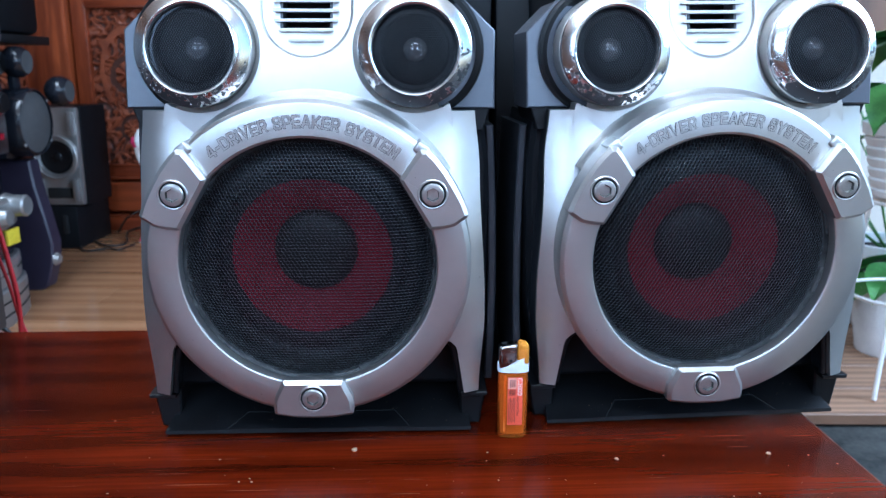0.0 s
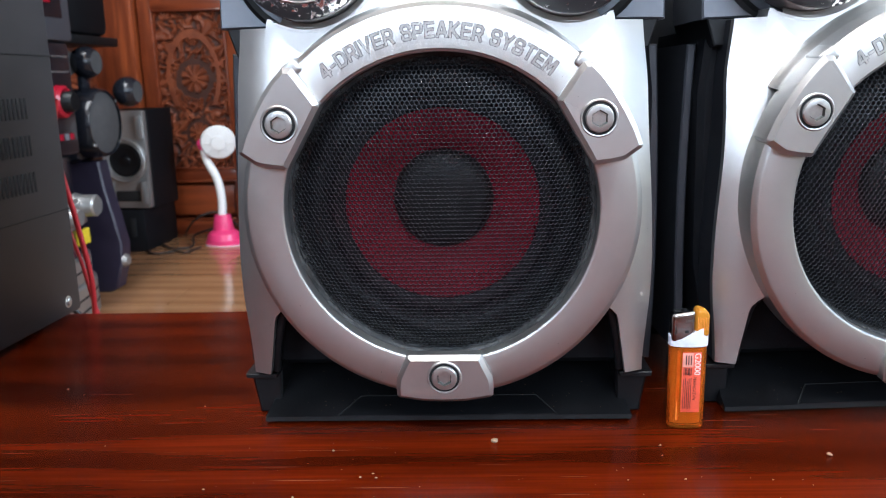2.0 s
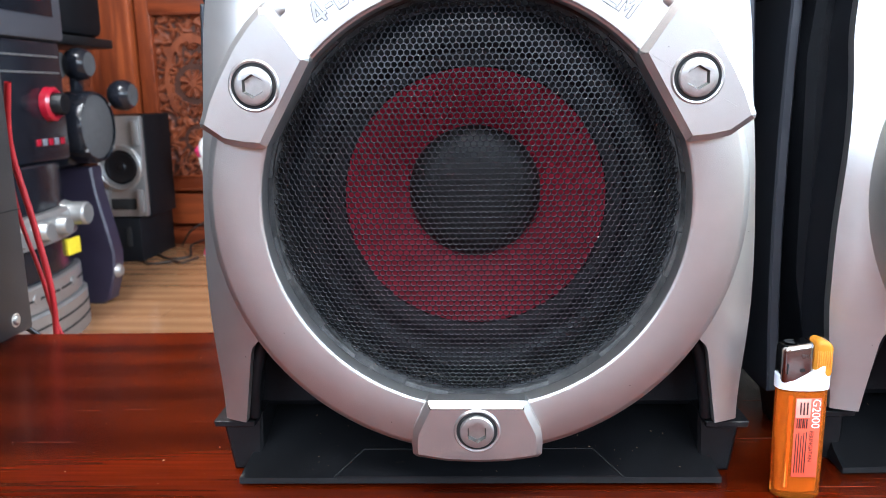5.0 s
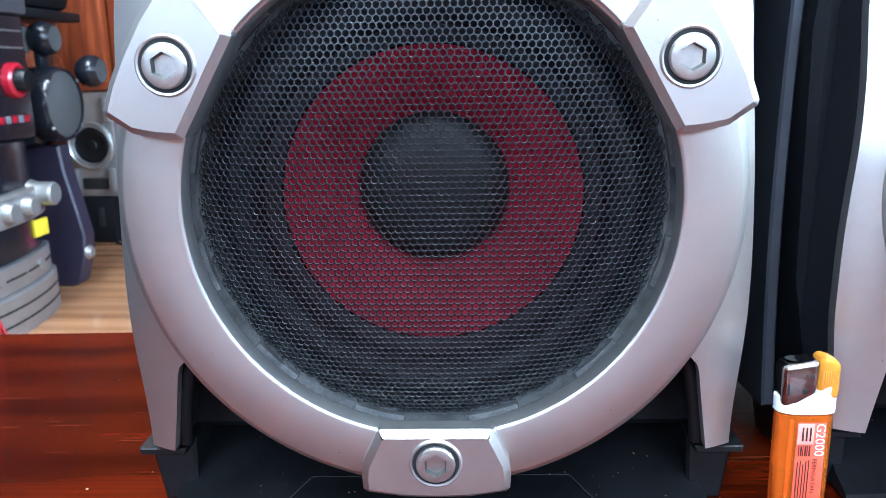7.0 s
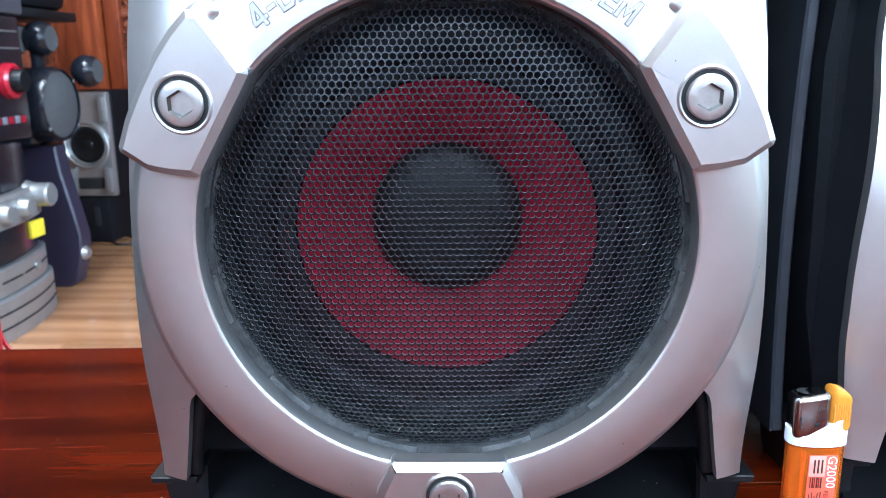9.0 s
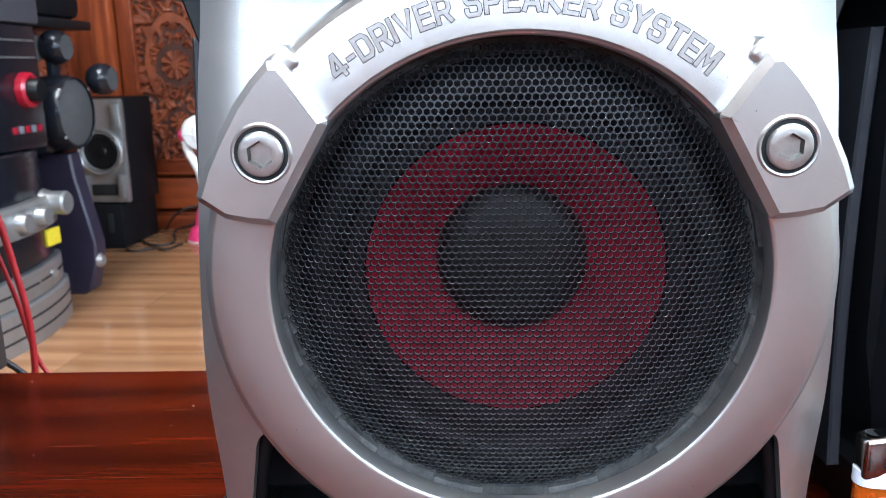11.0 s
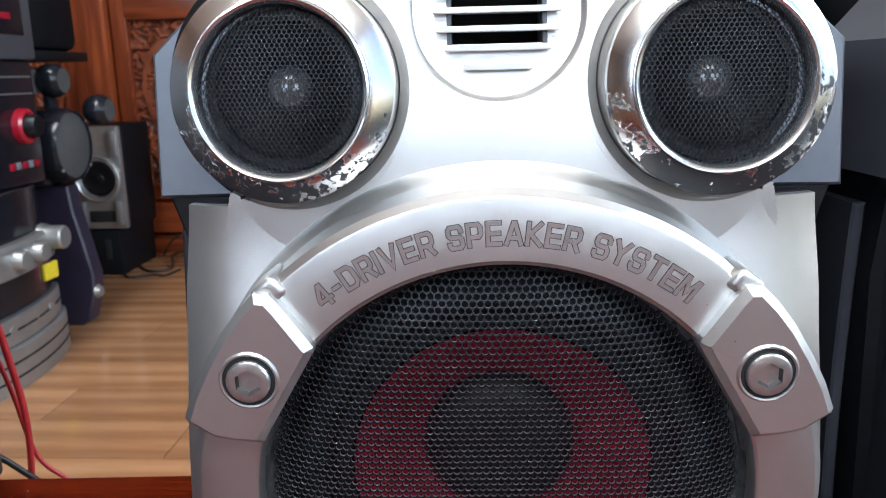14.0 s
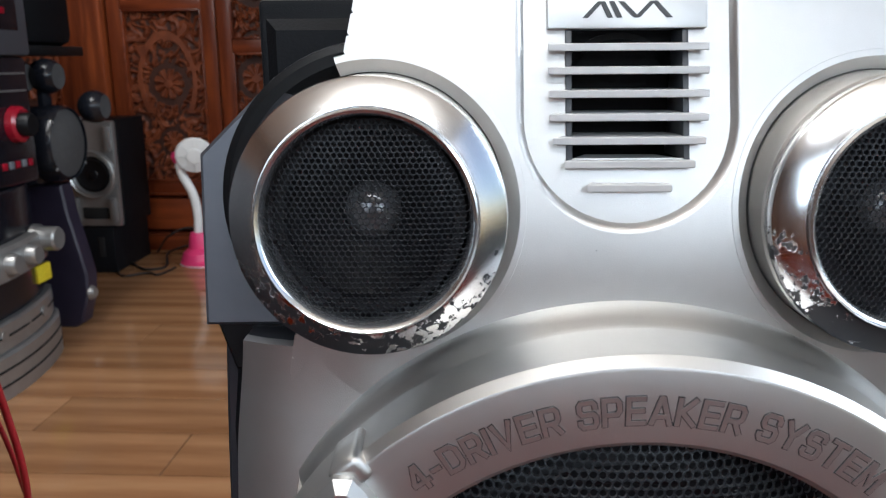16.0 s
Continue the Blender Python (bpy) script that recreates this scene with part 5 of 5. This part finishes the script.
lathe_part("head_shell", [(0.0, -0.055), (0.030, -0.050), (0.036, -0.028), (0.040, -0.010)], 36, hf, PINK, fan, "pink motor housing")
lathe_part("head_ring", [(0.040, -0.012), (0.062, -0.010), (0.067, 0.0), (0.062, 0.008), (0.030, 0.014), (0.028, 0.018), (0.0, 0.022)], 44, hf, WHITE, fan, "round white fan guard")
for a in range(0, 360, 45):
    c, q = math.cos(radians(a)), math.sin(radians(a))
    tube([hf(0.030 * c, 0.030 * q, 0.0165), hf(0.046 * c, 0.046 * q, 0.0135), hf(0.063 * c, 0.063 * q, 0.009)], 0.0014, WHITE, "guard_rib", fan)

# ---- cables ----
def cable(points, r, mat_, label):
    tagged(tube(points, r, mat_, "cable"), label, "cable", "loose cables")


zf, zt = FLOOR + 0.005, TABLE_FOOT + 0.005
cable([(-0.545, 0.960, 0.22), (-0.560, 0.975, 0.16), (-0.552, 0.985, 0.08), (-0.545, 0.99, 0.0), (-0.556, 0.995, -0.09), (-0.60, 1.02, -0.25), (-0.70, 1.10, zt), (-0.9, 1.2, zt)], 0.0032, RED_CABLE, "red cable hanging behind the amplifier")
cable([(-0.560, 0.965, 0.19), (-0.568, 0.985, 0.10), (-0.556, 0.992, 0.03), (-0.545, 1.00, -0.04), (-0.515, 1.01, -0.08), (-0.500, 1.03, -0.16), (-0.52, 1.06, -0.28), (-0.60, 1.15, zt)], 0.0022, RED_CABLE, "thin red cable hanging behind the amplifier")
cable([(-0.62, 0.92, 0.04), (-0.58, 0.94, 0.01), (-0.54, 0.96, -0.03), (-0.51, 0.99, -0.10), (-0.50, 1.02, -0.25), (-0.55, 1.1, zt)], 0.0028, DARK_CABLE, "dark cable hanging over the table edge")
cable([(-1.44, 3.10, zf), (-1.36, 3.02, zf), (-1.30, 3.06, zf), (-1.34, 3.20, zf + 0.02), (-1.25, 3.29, zf + 0.03), (-1.12, 3.27, zf), (-1.0, 3.2, zf)], 0.0042, DARK_CABLE, "black cable lying on the floor by the wall")
cable([(-1.46, 3.02, zf), (-1.40, 2.93, zf), (-1.33, 2.97, zf), (-1.28, 2.95, zf), (-1.26, 3.05, zf)], 0.0036, DARK_CABLE, "black cable lying on the floor tiles")
cable([(-1.42, 3.28, zf), (-1.36, 3.25, zf + 0.07), (-1.28, 3.27, zf + 0.10), (-1.20, 3.26, zf + 0.06), (-1.13, 3.27, zf)], 0.0042, DARK_CABLE, "looped black cable against the wall")

# ---- plants on the porch ----
pl = tagged(new("porch_deck"), "worn brown plank deck on the porch", "deck", "", "structure")
DECK_Z = FLOOR


def pot(name, label, x, y, z, r, h, ribs):
    s = thing(name, label, "plant pot", "white plant pots")
    prof = [(r * 0.72, 0.0), (r * 0.74, 0.004)]
    n = 6 if ribs else 1
    for k in range(n):
        z0, z1 = h * 0.82 * k / n, h * 0.82 * (k + 1) / n
        ra, rb = r * (0.75 + 0.19 * k / n), r * (0.75 + 0.19 * (k + 1) / n)
        prof += [(ra + 0.003 * ribs, z0 + 0.006), (rb + 0.003 * ribs, z1 - 0.004), (rb - 0.001, z1)]
    prof += [(r, h * 0.84), (r * 1.02, h * 0.99), (r, h), (r * 0.95, h * 0.99), (r * 0.93, h * 0.86), (0.0, h * 0.86)]
    lathe_part("wall", prof, 48, lambda u, v, w: (x + u, y + v, z + w), POT, s)
    lathe_part("soil", [(r * 0.92, h * 0.88), (0.0, h * 0.90)], 24, lambda u, v, w: (x + u, y + v, z + w), STONE, s, "dark potting soil")
    return s


def leaf(parent, base, way, up, length, width):
    """A heart-shaped blade, folded along its rib and bent down at the tip."""
    way, up = Vector(way).normalized(), Vector(up).normalized()
    side = way.cross(up).normalized()
    up = side.cross(way)
    vs, fs = [], []
    N = 9
    for i in range(N + 1):
        t = i / N
        w = width * (math.sin(math.pi * t ** 0.62) ** 0.85) * (1 - 0.15 * t)
        c = Vector(base) + way * length * t - up * length * 0.30 * t * t
        for k in (-1, -0.5, 0, 0.5, 1):
            vs.append(c + side * w * k * 0.5 + up * (0.12 * width * abs(k) + 0.01 * width * math.sin(9 * t)))
    for i in range(N):
        for k in range(4):
            a = i * 5 + k
            fs.append((a, a + 1, a + 6, a + 5))
    me = mesh_from("leaf", vs, fs, LEAF)
    ob = put("leaf", me, parent)
    return ob


def plant(label, x, y, z, n, spread, size, seed):
    s = thing("potted_plant", label, "plant", "porch plants")
    r = random.Random(seed)
    for k in range(n):
        a = 2 * math.pi * k / n + r.uniform(-0.3, 0.3)
        el = r.uniform(0.15, 1.2)
        tip = Vector((x + spread * math.cos(a) * math.cos(el), y + spread * math.sin(a) * math.cos(el), z + spread * 1.3 * math.sin(el) + 0.03))
        tube([(x, y, z - 0.02), ((x + tip.x) / 2, (y + tip.y) / 2, (z + tip.z) / 2 + 0.03), tuple(tip)], 0.0028, LEAF, "stem", s, "", 1)
        leaf(s, tip, (math.cos(a), math.sin(a), r.uniform(-0.5, 0.2)), (0, 0, 1), size * r.uniform(0.8, 1.25), size * 0.75)
    return s


pot("plant_pot", "white ribbed plastic pot on a wire stand", 1.035, 1.72, 0.025, 0.130, 0.165, 1)
plant("broad-leaved green plant in the ribbed pot", 1.035, 1.72, 0.19, 16, 0.13, 0.16, 3)
pot("plant_pot", "stained white plastic pot standing on the deck", 1.125, 1.93, DECK_Z, 0.100, 0.175, 0)
plant("low green plant with broad leaves in the stained pot", 1.125, 1.93, DECK_Z + 0.15, 9, 0.05, 0.13, 8)
pot("plant_pot", "white plastic pot standing behind on the deck", 1.23, 2.15, DECK_Z, 0.120, 0.24, 0)
plant("tall broad-leaved plant behind the others", 1.23, 2.15, DECK_Z + 0.22, 20, 0.34, 0.17, 12)
stand = thing("plant_stand", "white wire plant stand with slanting legs", "plant stand")
for a in (45, 135, 225, 315):
    c, q = math.cos(radians(a)), math.sin(radians(a))
    tube([(1.035 + 0.10 * c, 1.72 + 0.10 * q, 0.02), (1.035 + 0.125 * c, 1.72 + 0.125 * q, -0.2), (1.035 + 0.155 * c, 1.72 + 0.155 * q, DECK_Z + 0.004)], 0.005, WHITE, "leg", stand)
for zz, rr in ((0.018, 0.105), (-0.19, 0.128)):
    tube([(1.035 + rr * math.cos(radians(a)), 1.72 + rr * math.sin(radians(a)), zz) for a in range(0, 361, 30)], 0.004, WHITE, "hoop", stand)
for k in range(-2, 3):
    xx = 0.04 * k
    hh = math.sqrt(0.105 ** 2 - xx * xx)
    tube([(1.035 + xx, 1.72 - hh, 0.0195), (1.035 + xx, 1.72, 0.0195), (1.035 + xx, 1.72 + hh, 0.0195)], 0.003, WHITE, "cross_wire", stand)

# ---- pieces of the floor and the deck, last ----
floor = bpy.data.objects["floor"]
TX, TY = 1.0, 0.165
bm = box(bmesh.new(), 0.0012, TX - 0.0012, 0.0012, TY - 0.0012, -0.0038, 0.0, 0.0008, 1)
t0 = part("floor_tile", bm, TILE, floor)
t0.location = (-2.4, 0.95, FLOOR)
for j in range(-17, 15):
    for i in range(-1, 4):
        if i < 0 or (i == 0 and j == 0):
            continue
        o = new("floor_tile", t0.data)
        o.parent = floor
        x = -2.4 + i * TX - (j % 3) * 0.33
        if x < -2.45:
            x = -2.4
        o.location = (min(x, 0.62 - TX), 0.95 + TY * j, FLOOR)
dk = part("plank", box(bmesh.new(), 0.0, 2.4, 0.002, 0.138, -0.026, 0.0, 0.003, 1), DECK, pl)
dk.location = (0.625, 1.545, DECK_Z)
for j in range(1, 10):
    o = new("plank", dk.data)
    o.parent = pl
    o.location = (0.625, 1.545 + 0.14 * j, DECK_Z)

# ---- the room and the porch at their true size ----
NEAR = ("loudspeaker", "lighter", "low_table", "crumb", "amplifier", "camera", "ceiling", "wall_west", "wall_south")
OUTSIDE = ("ground", "wall_porch", "trim_eave", "porch_deck", "plant", "potted")
SHIFT = {"hifi_system": 0.021, "cassette_deck": 0.021, "radio_cassette": 0.021, "curved_speaker": -0.041, "round_speaker": -0.02, "satellite": -0.02,
         "black_speaker": -0.02, "bookshelf": 0.023, "black_box": 0.023, "desk_fan": 0.041, "door_": -0.048, "wall_post": -0.048}
for ob in list(scene.objects):
    if ob.parent or ob.type == "LIGHT" or ob.name.startswith(NEAR) or "amplifier" in ob.get("label", "") or "table edge" in ob.get("label", ""):
        continue
    if ob.name.startswith(OUTSIDE):
        ob.matrix_basis = PORCH @ ob.matrix_basis
    else:
        dx = sum(v for k, v in SHIFT.items() if ob.name.startswith(k))
        ob.matrix_basis = Matrix.Translation((dx, 0, 0)) @ ROOM @ ob.matrix_basis
